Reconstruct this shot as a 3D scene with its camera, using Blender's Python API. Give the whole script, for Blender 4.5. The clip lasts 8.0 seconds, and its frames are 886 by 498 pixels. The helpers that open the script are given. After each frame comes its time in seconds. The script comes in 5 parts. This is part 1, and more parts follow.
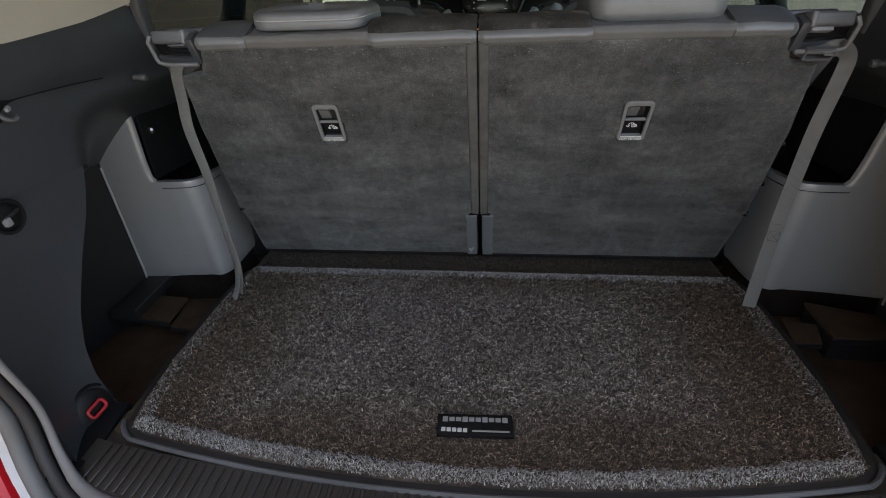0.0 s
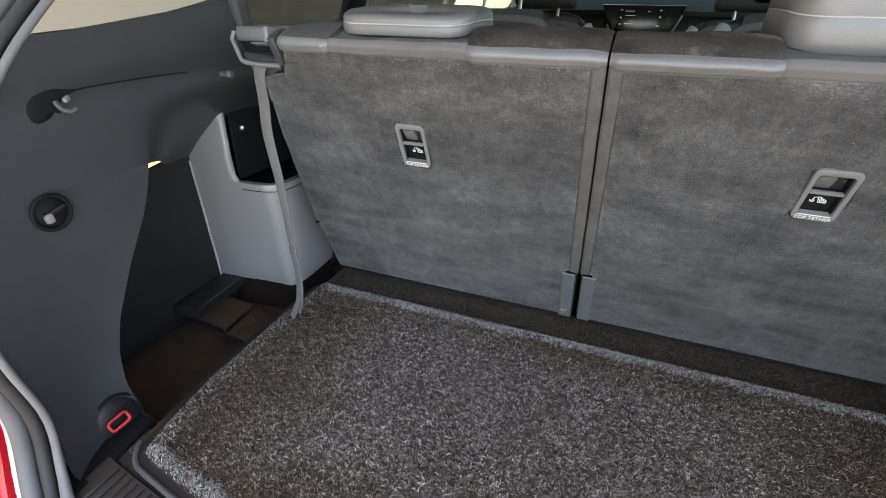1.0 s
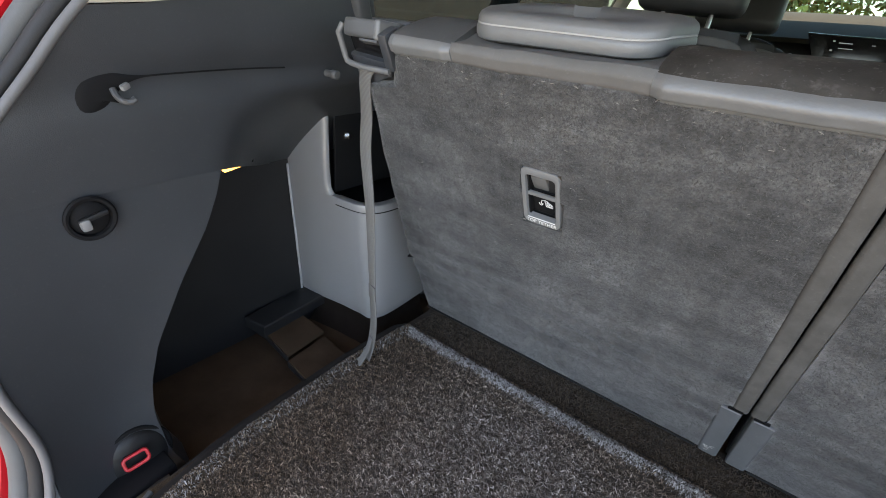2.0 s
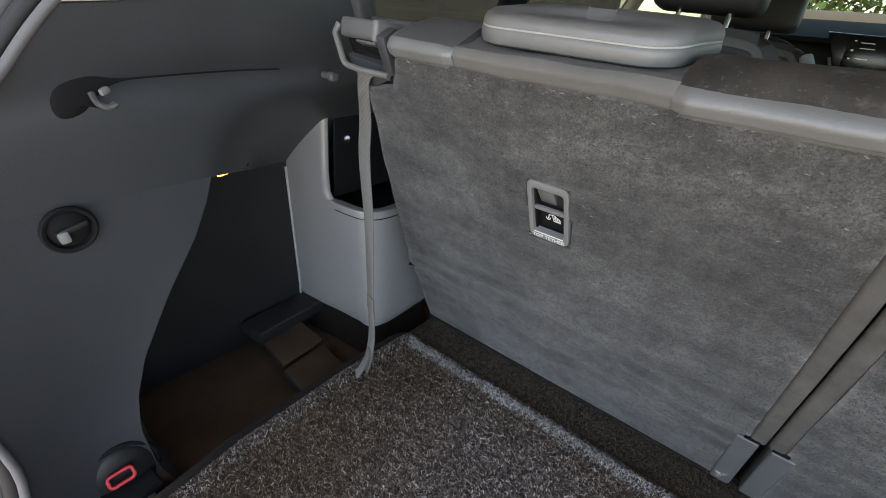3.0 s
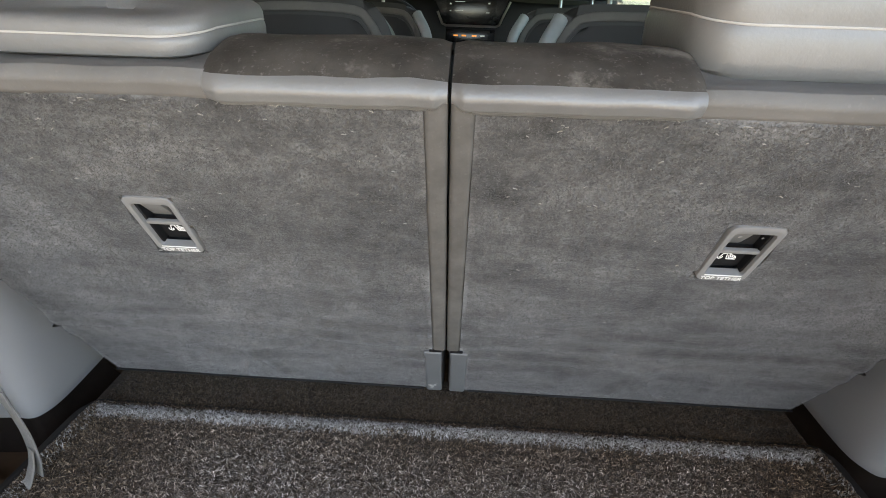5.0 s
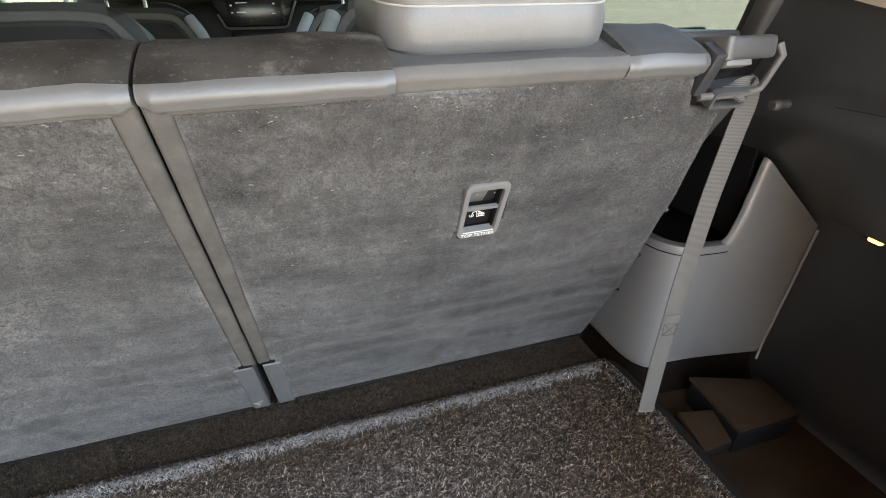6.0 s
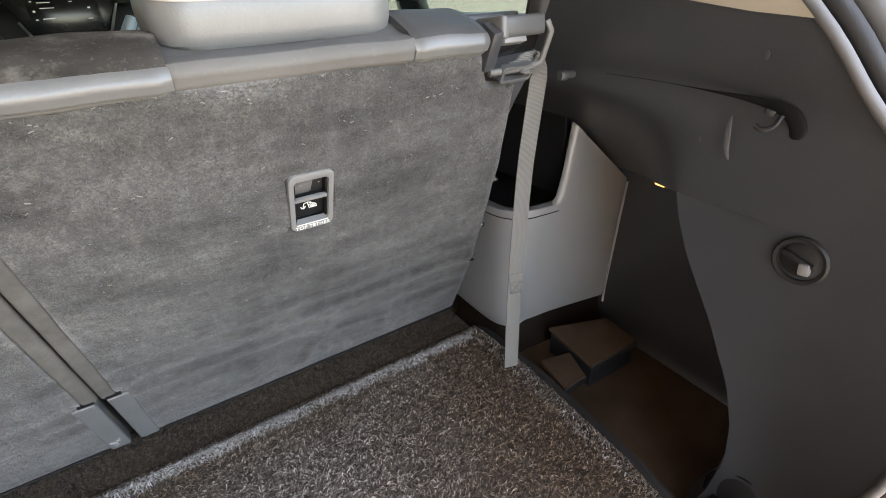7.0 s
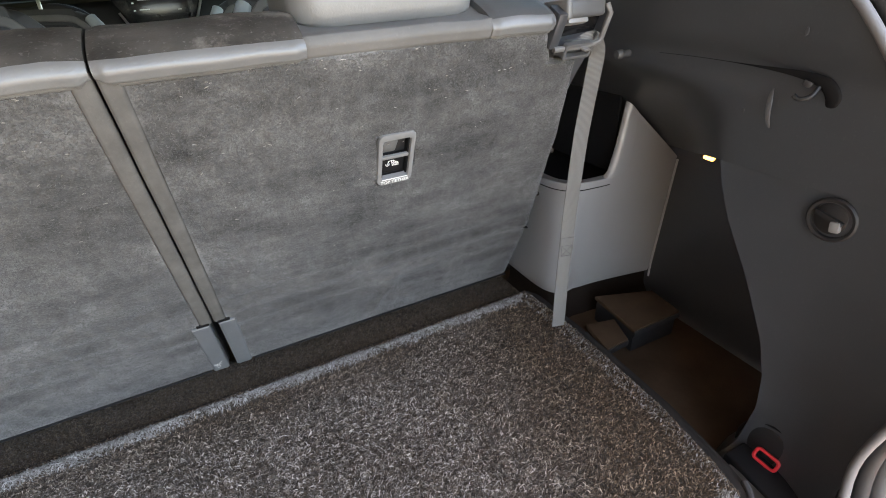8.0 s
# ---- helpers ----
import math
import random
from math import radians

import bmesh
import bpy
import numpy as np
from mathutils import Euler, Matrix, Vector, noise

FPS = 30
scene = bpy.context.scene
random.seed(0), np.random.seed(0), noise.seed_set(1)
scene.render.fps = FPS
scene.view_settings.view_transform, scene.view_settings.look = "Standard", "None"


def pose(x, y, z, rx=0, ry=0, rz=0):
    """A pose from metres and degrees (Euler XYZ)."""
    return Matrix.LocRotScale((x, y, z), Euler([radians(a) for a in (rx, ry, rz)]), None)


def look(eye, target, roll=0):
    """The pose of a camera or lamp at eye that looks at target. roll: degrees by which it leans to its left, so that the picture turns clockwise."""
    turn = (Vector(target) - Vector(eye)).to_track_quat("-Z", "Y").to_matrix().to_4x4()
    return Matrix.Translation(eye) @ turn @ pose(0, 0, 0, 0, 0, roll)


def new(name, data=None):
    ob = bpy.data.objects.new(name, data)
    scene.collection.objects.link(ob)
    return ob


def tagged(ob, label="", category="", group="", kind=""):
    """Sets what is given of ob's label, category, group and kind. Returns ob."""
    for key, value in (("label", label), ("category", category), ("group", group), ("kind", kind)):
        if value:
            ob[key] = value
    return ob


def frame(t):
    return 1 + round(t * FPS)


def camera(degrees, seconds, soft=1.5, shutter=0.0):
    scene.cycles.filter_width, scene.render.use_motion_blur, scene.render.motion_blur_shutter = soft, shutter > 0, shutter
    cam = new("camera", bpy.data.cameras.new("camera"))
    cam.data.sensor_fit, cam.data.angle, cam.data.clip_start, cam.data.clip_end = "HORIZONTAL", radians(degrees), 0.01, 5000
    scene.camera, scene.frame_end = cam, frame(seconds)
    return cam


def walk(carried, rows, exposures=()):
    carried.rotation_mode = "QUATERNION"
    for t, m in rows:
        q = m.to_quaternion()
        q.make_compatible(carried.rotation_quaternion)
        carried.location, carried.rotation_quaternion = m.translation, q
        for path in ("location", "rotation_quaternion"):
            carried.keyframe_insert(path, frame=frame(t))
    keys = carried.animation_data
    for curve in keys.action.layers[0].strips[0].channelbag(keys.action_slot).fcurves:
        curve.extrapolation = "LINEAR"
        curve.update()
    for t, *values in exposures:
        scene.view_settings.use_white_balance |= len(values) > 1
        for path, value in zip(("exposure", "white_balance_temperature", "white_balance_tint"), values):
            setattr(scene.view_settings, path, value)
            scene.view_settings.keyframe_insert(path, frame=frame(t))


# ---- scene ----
cam = camera(86.2, 8.0, 1.0)
PATH = [
    (0, (0.024, -1.07, 0.6), (-0.178, 0.683, -0.342), -2.0),
    (0.5, (0.024, -0.982, 0.592), (-0.349, 0.747, -0.34), -0.8),
    (1, (0.03, -0.877, 0.594), (-0.602, 0.788, -0.316), 1.1),
    (1.5, (-0.007, -0.786, 0.588), (-0.864, 0.78, -0.312), 3.2),
    (2, (-0.071, -0.679, 0.583), (-1.103, 0.774, -0.323), 5.5),
    (2.2, (-0.089, -0.651, 0.583), (-1.176, 0.755, -0.335), 5.9),
    (3.3, (-0.091, -0.637, 0.591), (-1.08, 0.827, -0.347), 5.9),
    (3.5, (-0.081, -0.63, 0.59), (-0.996, 0.886, -0.34), 5.4),
    (4, (-0.053, -0.615, 0.59), (-0.707, 1.036, -0.33), 3.9),
    (4.2, (-0.042, -0.609, 0.592), (-0.581, 1.084, -0.328), 3.4),
    (5.3, (0.034, -0.595, 0.607), (0.135, 1.158, -0.349), 1.1),
    (5.5, (0.052, -0.6, 0.606), (0.273, 1.143, -0.349), 0.5),
    (6, (0.096, -0.622, 0.601), (0.613, 1.06, -0.35), -0.7),
    (6.5, (0.134, -0.649, 0.597), (0.888, 0.932, -0.369), -1.7),
    (7, (0.149, -0.672, 0.596), (1.048, 0.822, -0.384), -2.7),
    (7.5, (0.136, -0.686, 0.599), (1.018, 0.808, -0.396), -3.3),
    (8, (0.075, -0.747, 0.595), (0.805, 0.825, -0.402), -3.4),
]
EXPOSURES = [(0, 1.58, 7800, 12), (0.2, 1.9, 7800, 12), (0.5, 2.7, 7750, 12), (1.0, 2.7, 7700, 12), (1.5, 2.66, 7600, 12), (2.0, 2.56, 7500, 12), (3.5, 2.37, 8000, 12), (4.0, 2.79, 8150, 12), (5.5, 2.94, 8200, 12), (7.0, 3.28, 8200, 12), (8.0, 3.15, 7900, 12)]
walk(cam, [(t, look(eye, target, roll)) for t, eye, target, roll in PATH], EXPOSURES)

# ---- world, sun and large lights ----
world = bpy.data.worlds.new("world")
scene.world = world
world.use_nodes = True
wn = world.node_tree
sky = wn.nodes.new("ShaderNodeTexSky")
sky.sky_type, sky.sun_disc = "NISHITA", False
sky.sun_elevation, sky.sun_rotation = radians(68), radians(177)
wn.nodes["Background"].inputs["Strength"].default_value = 0.15
wn.links.new(sky.outputs[0], wn.nodes["Background"].inputs[0])
sun_data = bpy.data.lights.new("sun", "SUN")
sun_data.energy, sun_data.angle, sun_data.color = 3.0, radians(0.6), (1.0, 0.95, 0.87)
sun = new("sun", sun_data)
sun.matrix_world = look((0.15, -3.1, 8.0), (0, 0, 0))


# ---- materials ----
def nodes(name, rough=0.6, metal=0.0, spec=0.5):
    m = bpy.data.materials.new(name)
    m.use_nodes = True
    b = m.node_tree.nodes["Principled BSDF"]
    b.inputs["Roughness"].default_value = rough
    b.inputs["Metallic"].default_value = metal
    b.inputs["Specular IOR Level"].default_value = spec
    return m, m.node_tree, b


def tex(nt, kind, scale, detail=4.0, rough=0.6, stretch=(1, 1, 1), turn=0.0):
    co = nt.nodes.new("ShaderNodeTexCoord")
    mp = nt.nodes.new("ShaderNodeMapping")
    mp.inputs["Scale"].default_value = stretch
    mp.inputs["Rotation"].default_value = (0, radians(turn), 0)
    nt.links.new(co.outputs["Object"], mp.inputs[0])
    n = nt.nodes.new("ShaderNodeTexNoise" if kind == "noise" else "ShaderNodeTexVoronoi")
    n.inputs["Scale"].default_value = scale
    if kind == "noise":
        n.inputs["Detail"].default_value = detail
        n.inputs["Roughness"].default_value = rough
    nt.links.new(mp.outputs[0], n.inputs["Vector"])
    return n


def ramp(nt, source, stops):
    r = nt.nodes.new("ShaderNodeValToRGB")
    el = r.color_ramp.elements
    while len(el) < len(stops):
        el.new(0.5)
    for e, (p, c) in zip(el, stops):
        e.position, e.color = p, (*c, 1)
    nt.links.new(source, r.inputs[0])
    return r


def mixed(nt, fac, a, b, mode="MIX"):
    m = nt.nodes.new("ShaderNodeMix")
    m.data_type, m.blend_type = "RGBA", mode
    for val, i in ((fac, 0), (a, 6), (b, 7)):
        if isinstance(val, (int, float)):
            m.inputs[i].default_value = val
        elif isinstance(val, tuple):
            m.inputs[i].default_value = (*val, 1)
        else:
            nt.links.new(val, m.inputs[i])
    return m.outputs[2]


def bump(nt, b, height, strength, dist=0.001, after=None):
    n = nt.nodes.new("ShaderNodeBump")
    n.inputs["Strength"].default_value, n.inputs["Distance"].default_value = strength, dist
    nt.links.new(height, n.inputs["Height"])
    if after is not None:
        nt.links.new(after.outputs[0], n.inputs["Normal"])
    nt.links.new(n.outputs[0], b.inputs["Normal"])
    return n


def plain(name, col, rough=0.55, metal=0.0, grain=900, relief=0.25, var=0.18, spec=0.5, cloud=9.0, dust=0.0, smudge=0.0, uneven=0.09, coat=0.0):
    """Moulded or coated surface: clouded colour, fine grain in the relief, and a little dust."""
    m, nt, b = nodes(name, rough, metal, spec)
    b.inputs["Coat Weight"].default_value, b.inputs["Coat Roughness"].default_value = coat, 0.32
    big = tex(nt, "noise", cloud, 5)
    dark = tuple(c * (1 - var) for c in col)
    light = tuple(min(1, c * (1 + var)) for c in col)
    base = ramp(nt, big.outputs["Fac"], [(0.3, dark), (0.7, light)]).outputs[0]
    if dust:
        speck = tex(nt, "noise", 260, 3)
        r = ramp(nt, speck.outputs["Fac"], [(0.60, (0, 0, 0)), (0.78, (dust, dust, dust))])
        base = mixed(nt, r.outputs[0], base, (0.42, 0.40, 0.37))
    if smudge:
        patch = tex(nt, "noise", 17, 6, 0.7)
        r = ramp(nt, patch.outputs["Fac"], [(0.56, (0, 0, 0)), (0.72, (smudge, smudge, smudge))])
        base = mixed(nt, r.outputs[0], base, (0.26, 0.235, 0.205))
    nt.links.new(base, b.inputs["Base Color"])
    rr = nt.nodes.new("ShaderNodeMapRange")
    rr.inputs["To Min"].default_value, rr.inputs["To Max"].default_value = max(0, rough - uneven), min(1, rough + uneven)
    nt.links.new(big.outputs["Fac"], rr.inputs["Value"])
    nt.links.new(rr.outputs[0], b.inputs["Roughness"])
    if relief:
        fine = tex(nt, "noise", grain, 2)
        bump(nt, b, fine.outputs["Fac"], relief, 0.0006)
    return m


def felt(name, dark, light, sheen=0.3, fleck=0.25):
    """Needled felt: cloudy brushing, short fibres and pale lint."""
    m, nt, b = nodes(name, 0.95, 0, 0.15)
    big = tex(nt, "noise", 7, 6, 0.62, (1, 1, 1.7))
    brush = tex(nt, "noise", 26, 6, 0.65, (0.35, 1, 1))
    fine = tex(nt, "noise", 400, 4, 0.75, (1, 1, 1))
    c = ramp(nt, big.outputs["Fac"], [(0.38, dark), (0.62, light)]).outputs[0]
    c = mixed(nt, 0.40, c, ramp(nt, brush.outputs["Fac"], [(0.34, tuple(v * 0.6 for v in dark)), (0.70, tuple(v * 1.4 for v in light))]).outputs[0])
    spots = tex(nt, "noise", 62, 4, 0.7)
    c = mixed(nt, 1.0, c, ramp(nt, spots.outputs["Fac"], [(0.32, (0.70, 0.69, 0.68)), (0.70, (1.35, 1.35, 1.35))]).outputs[0], "MULTIPLY")
    c = mixed(nt, 1.0, c, ramp(nt, fine.outputs["Fac"], [(0.36, (0.70, 0.695, 0.69)), (0.64, (1.28, 1.275, 1.27))]).outputs[0], "MULTIPLY")
    scuff = tex(nt, "noise", 9, 5, 0.6, (5.0, 1, 0.8), 32)
    sc = ramp(nt, scuff.outputs["Fac"], [(0.52, (0, 0, 0)), (0.74, (0.24, 0.24, 0.24))])
    c = mixed(nt, sc.outputs[0], c, tuple(min(1.0, v * 1.7) for v in light))
    lint = tex(nt, "noise", 150, 3, 0.6, (1, 1, 2.2))
    l = ramp(nt, lint.outputs["Fac"], [(0.70, (0, 0, 0)), (0.80, (fleck, fleck, fleck))])
    c = mixed(nt, l.outputs[0], c, (0.36, 0.34, 0.31))
    nt.links.new(c, b.inputs["Base Color"])
    b.inputs["Sheen Weight"].default_value = sheen
    b.inputs["Sheen Roughness"].default_value = 0.45
    first = bump(nt, b, fine.outputs["Fac"], 0.6, 0.0018)
    bump(nt, b, brush.outputs["Fac"], 0.6, 0.004, first)
    return m


FELT = felt("grey_felt", (0.032, 0.0315, 0.031), (0.142, 0.141, 0.139), 0.35, 0.3)
FLOOR_FELT = felt("brown_felt", (0.026, 0.018, 0.010), (0.070, 0.050, 0.030), 0.10, 0.12)
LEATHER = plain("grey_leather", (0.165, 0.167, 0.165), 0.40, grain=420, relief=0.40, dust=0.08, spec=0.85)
# the same grey leather, darkened to paint the shade on the outer cap tops
LEATHER_SHADED = plain("shaded_grey_leather", (0.088, 0.089, 0.088), 0.5, grain=420, relief=0.40, dust=0.08, spec=0.4)
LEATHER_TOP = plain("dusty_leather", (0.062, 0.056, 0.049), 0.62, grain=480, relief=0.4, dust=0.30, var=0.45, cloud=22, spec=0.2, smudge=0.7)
CABIN_LEATHER = plain("dark_cabin_leather", (0.042, 0.043, 0.043), 0.5, grain=480, relief=0.3)
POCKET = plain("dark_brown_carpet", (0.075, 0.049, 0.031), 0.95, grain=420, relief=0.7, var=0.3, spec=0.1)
POCKET_SHADED = plain("shaded_brown_carpet", (0.018, 0.013, 0.010), 0.95, grain=420, relief=0.7, var=0.3, spec=0.1)
ROLL = plain("smooth_grey_fabric", (0.108, 0.104, 0.098), 0.9, grain=300, relief=0.6, var=0.2, spec=0.12, cloud=30, dust=0.08)
VINYL = plain("soft_vinyl", (0.140, 0.136, 0.129), 0.72, grain=600, relief=0.3, dust=0.10)
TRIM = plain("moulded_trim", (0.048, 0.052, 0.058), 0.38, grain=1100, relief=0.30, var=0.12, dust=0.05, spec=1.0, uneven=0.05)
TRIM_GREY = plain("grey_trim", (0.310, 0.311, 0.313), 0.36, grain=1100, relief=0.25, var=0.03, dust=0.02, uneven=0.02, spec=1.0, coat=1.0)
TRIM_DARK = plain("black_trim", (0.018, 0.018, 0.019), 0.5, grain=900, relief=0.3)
DASH = plain("brown_black_dash", (0.030, 0.027, 0.020), 0.75, grain=500, relief=0.4, spec=0.2)
PLASTIC = plain("grey_plastic", (0.10, 0.102, 0.104), 0.40, grain=700, relief=0.15)
PLASTIC_PALE = plain("pale_plastic", (0.25, 0.25, 0.25), 0.38, grain=700, relief=0.12)
ANCHOR_GREY = plain("anchor_grey_plastic", (0.21, 0.21, 0.208), 0.42, grain=700, relief=0.12, var=0.06)
TRIM_LATCH = plain("latch_plastic", (0.075, 0.076, 0.078), 0.40, grain=700, relief=0.2)
CLIP = plain("blue_grey_plastic", (0.135, 0.142, 0.150), 0.42, grain=700, relief=0.12, dust=0.2)
EDGE_TRIM = plain("pale_edge_trim", (0.15, 0.15, 0.152), 0.55, grain=260, relief=0.5)
SILL = plain("brown_black_sill", (0.040, 0.036, 0.031), 0.45, grain=600, relief=0.3, dust=0.12)
GUIDE_GREY = plain("worn_grey_plastic", (0.16, 0.16, 0.158), 0.4, grain=700, relief=0.15)
EDGE_GLINT = plain("painted_edge_glint", (0.52, 0.53, 0.54), 0.3, grain=700, relief=0.1)
BEIGE = plain("beige_fabric", (0.50, 0.46, 0.38), 0.9, grain=700, relief=0.5, var=0.05)
STEEL = plain("bright_steel", (0.62, 0.61, 0.60), 0.25, 1.0, relief=0.05)
CHROME = plain("worn_chrome", (0.55, 0.55, 0.55), 0.3, 1.0, relief=0.05)
RUBBER = plain("black_rubber", (0.022, 0.022, 0.023), 0.6, grain=500, relief=0.3)
PALE_RUBBER = plain("pale_dusty_rubber", (0.11, 0.113, 0.114), 0.55, grain=500, relief=0.25)
RUBBER_GREY = plain("dusty_rubber", (0.085, 0.088, 0.09), 0.55, grain=500, relief=0.3)
CHANNEL = plain("grey_body_channel", (0.48, 0.50, 0.51), 0.35, relief=0.05, dust=0.1)
RED = plain("red_paint", (0.42, 0.008, 0.014), 0.18, relief=0.0, var=0.04)
LENS = plain("red_lens", (0.55, 0.012, 0.016), 0.12, relief=0.0, var=0.05)
RED_PLASTIC = plain("red_plastic", (0.60, 0.025, 0.035), 0.35, relief=0.1)
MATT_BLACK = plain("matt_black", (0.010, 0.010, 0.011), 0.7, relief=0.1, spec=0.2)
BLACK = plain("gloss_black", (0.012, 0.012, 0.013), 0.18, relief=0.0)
WHITE = plain("white_print", (0.80, 0.80, 0.78), 0.6, relief=0.0, var=0.03)
SILVER = plain("silver_print", (0.62, 0.60, 0.56), 0.4, relief=0.0, var=0.05)
BADGE_PRINT = plain("grey_print", (0.30, 0.29, 0.27), 0.5, relief=0.0, var=0.05)
STITCH = plain("pale_thread", (0.45, 0.44, 0.42), 0.8, relief=0.2)
LINT = plain("pale_lint", (0.34, 0.32, 0.29), 0.9, relief=0.0)
SIDE_BLUE = plain("pale_bolster", (0.42, 0.46, 0.48), 0.5, relief=0.3)
ASPHALT = plain("asphalt", (0.24, 0.215, 0.185), 0.9, grain=120, relief=0.8, var=0.25, cloud=1.4)
PLASTER = plain("brown_plaster", (0.23, 0.165, 0.115), 0.9, grain=90, relief=0.6, var=0.2, cloud=1.2)
BASE = plain("black_mat_base", (0.020, 0.018, 0.016), 0.8, grain=600, relief=0.4)


def webbing(name, col):
    m, nt, b = nodes(name, 0.75, 0, 0.3)
    co = nt.nodes.new("ShaderNodeTexCoord")
    wv = nt.nodes.new("ShaderNodeTexWave")
    wv.bands_direction = "Z"
    wv.inputs["Scale"].default_value = 190
    wv.inputs["Distortion"].default_value = 0.6
    nt.links.new(co.outputs["Object"], wv.inputs["Vector"])
    c = ramp(nt, wv.outputs["Fac"], [(0.2, tuple(v * 0.72 for v in col)), (0.8, tuple(v * 1.15 for v in col))])
    nt.links.new(c.outputs[0], b.inputs["Base Color"])
    bump(nt, b, wv.outputs["Fac"], 0.5, 0.0006)
    return m


WEB = webbing("grey_webbing", (0.20, 0.195, 0.185))


def glowing(name, col, power):
    m, nt, b = nodes(name, 0.4)
    b.inputs["Base Color"].default_value = (*col, 1)
    b.inputs["Emission Color"].default_value = (*col, 1)
    b.inputs["Emission Strength"].default_value = power
    return m


LAMP = glowing("warm_lamp_lens", (1.0, 0.46, 0.10), 1.25)
SCREEN_GLOW = glowing("screen_print", (0.55, 0.62, 0.62), 0.06)
AMBER_GLOW = glowing("amber_figures", (1.0, 0.35, 0.06), 0.15)


def tinted(name, clear):
    m = bpy.data.materials.new(name)
    m.use_nodes = True
    nt = m.node_tree
    nt.nodes.remove(nt.nodes["Principled BSDF"])
    t, g, mx = nt.nodes.new("ShaderNodeBsdfTransparent"), nt.nodes.new("ShaderNodeBsdfGlossy"), nt.nodes.new("ShaderNodeMixShader")
    lw, pw = nt.nodes.new("ShaderNodeLayerWeight"), nt.nodes.new("ShaderNodeMath")
    fr = nt.nodes.new("ShaderNodeMapRange")
    pw.operation, pw.inputs[1].default_value = "POWER", 4.0
    fr.inputs["To Min"].default_value, fr.inputs["To Max"].default_value = 0.03, 0.8
    nt.links.new(lw.outputs["Facing"], pw.inputs[0])
    nt.links.new(pw.outputs[0], fr.inputs["Value"])
    t.inputs[0].default_value, g.inputs["Roughness"].default_value = (*clear, 1), 0.02
    for a, c in ((fr.outputs[0], mx.inputs[0]), (t.outputs[0], mx.inputs[1]), (g.outputs[0], mx.inputs[2]), (mx.outputs[0], nt.nodes["Material Output"].inputs[0])):
        nt.links.new(a, c)
    return m


GLASS_DARK = tinted("privacy_glass", (0.40, 0.455, 0.435))
GLASS = tinted("green_glass", (0.70, 0.80, 0.76))


def fibre(name, tones, patchy=0.5, clump=0.0, mid_sheen=False):
    """Curled fibres: one tone a blade, in broad paler and browner patches."""
    m, nt, b = nodes(name, 0.75, 0, 0.3)
    geo = nt.nodes.new("ShaderNodeNewGeometry")
    c = ramp(nt, geo.outputs["Random Per Island"], list(zip((0.0, 0.38, 0.76, 1.0), tones)))
    patch = tex(nt, "noise", 9, 5)
    c = mixed(nt, patchy, c.outputs[0], ramp(nt, patch.outputs["Fac"], [(0.3, (0.50, 0.45, 0.38)), (0.7, (1, 1, 1))]).outputs[0], "MULTIPLY")
    if clump:
        tuft = tex(nt, "noise", 130, 3, 0.6, (0.75, 1.4, 1))
        c = mixed(nt, clump, c, ramp(nt, tuft.outputs["Fac"], [(0.38, (0.22, 0.20, 0.18)), (0.62, (2.2, 2.15, 2.1))]).outputs[0], "MULTIPLY")
    if mid_sheen:
        # sheen painted into the paler middle of the mat, browner towards its edges
        co, sp = nt.nodes.new("ShaderNodeTexCoord"), nt.nodes.new("ShaderNodeSeparateXYZ")
        nt.links.new(co.outputs["Object"], sp.inputs[0])

        def calc(op, a, k):
            n = nt.nodes.new("ShaderNodeMath")
            n.operation = op
            for i, v in enumerate((a, k)):
                if isinstance(v, (int, float)):
                    n.inputs[i].default_value = v
                else:
                    nt.links.new(v, n.inputs[i])
            return n.outputs[0]

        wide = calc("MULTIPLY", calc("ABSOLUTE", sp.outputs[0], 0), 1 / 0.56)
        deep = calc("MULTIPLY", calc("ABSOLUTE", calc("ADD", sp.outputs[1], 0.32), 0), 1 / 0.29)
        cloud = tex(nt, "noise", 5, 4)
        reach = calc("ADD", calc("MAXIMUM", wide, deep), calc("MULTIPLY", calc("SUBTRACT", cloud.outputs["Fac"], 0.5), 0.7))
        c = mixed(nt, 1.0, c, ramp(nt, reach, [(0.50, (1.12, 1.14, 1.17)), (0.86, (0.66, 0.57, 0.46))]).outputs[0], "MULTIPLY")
    nt.links.new(c, b.inputs["Base Color"])
    b.inputs["Sheen Weight"].default_value = 0.2
    return m


LEAF = fibre("leaf_green", ((0.05, 0.085, 0.018), (0.085, 0.13, 0.028), (0.12, 0.17, 0.04), (0.17, 0.21, 0.06)), 0.2)
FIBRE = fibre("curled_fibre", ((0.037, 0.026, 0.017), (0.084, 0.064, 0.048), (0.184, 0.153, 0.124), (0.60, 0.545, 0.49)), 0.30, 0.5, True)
# paler tones paint the light caught by the mat's raised border
FIBRE_LIT = fibre("lit_border_fibre", ((0.12, 0.11, 0.10), (0.26, 0.248, 0.235), (0.40, 0.385, 0.37), (0.62, 0.61, 0.59)), 0.2)
FIBRE_FLOOR = fibre("brown_floor_fibre", ((0.022, 0.014, 0.007), (0.060, 0.041, 0.023), (0.092, 0.066, 0.040), (0.17, 0.135, 0.092)))
FUZZ = fibre("grey_felt_fuzz", ((0.060, 0.060, 0.059), (0.080, 0.079, 0.077), (0.100, 0.099, 0.096), (0.19, 0.186, 0.18)), 0.25)
FIBRE_BASE = felt("dark_pile_base", (0.036, 0.029, 0.021), (0.075, 0.062, 0.048), 0.0, 0.05)


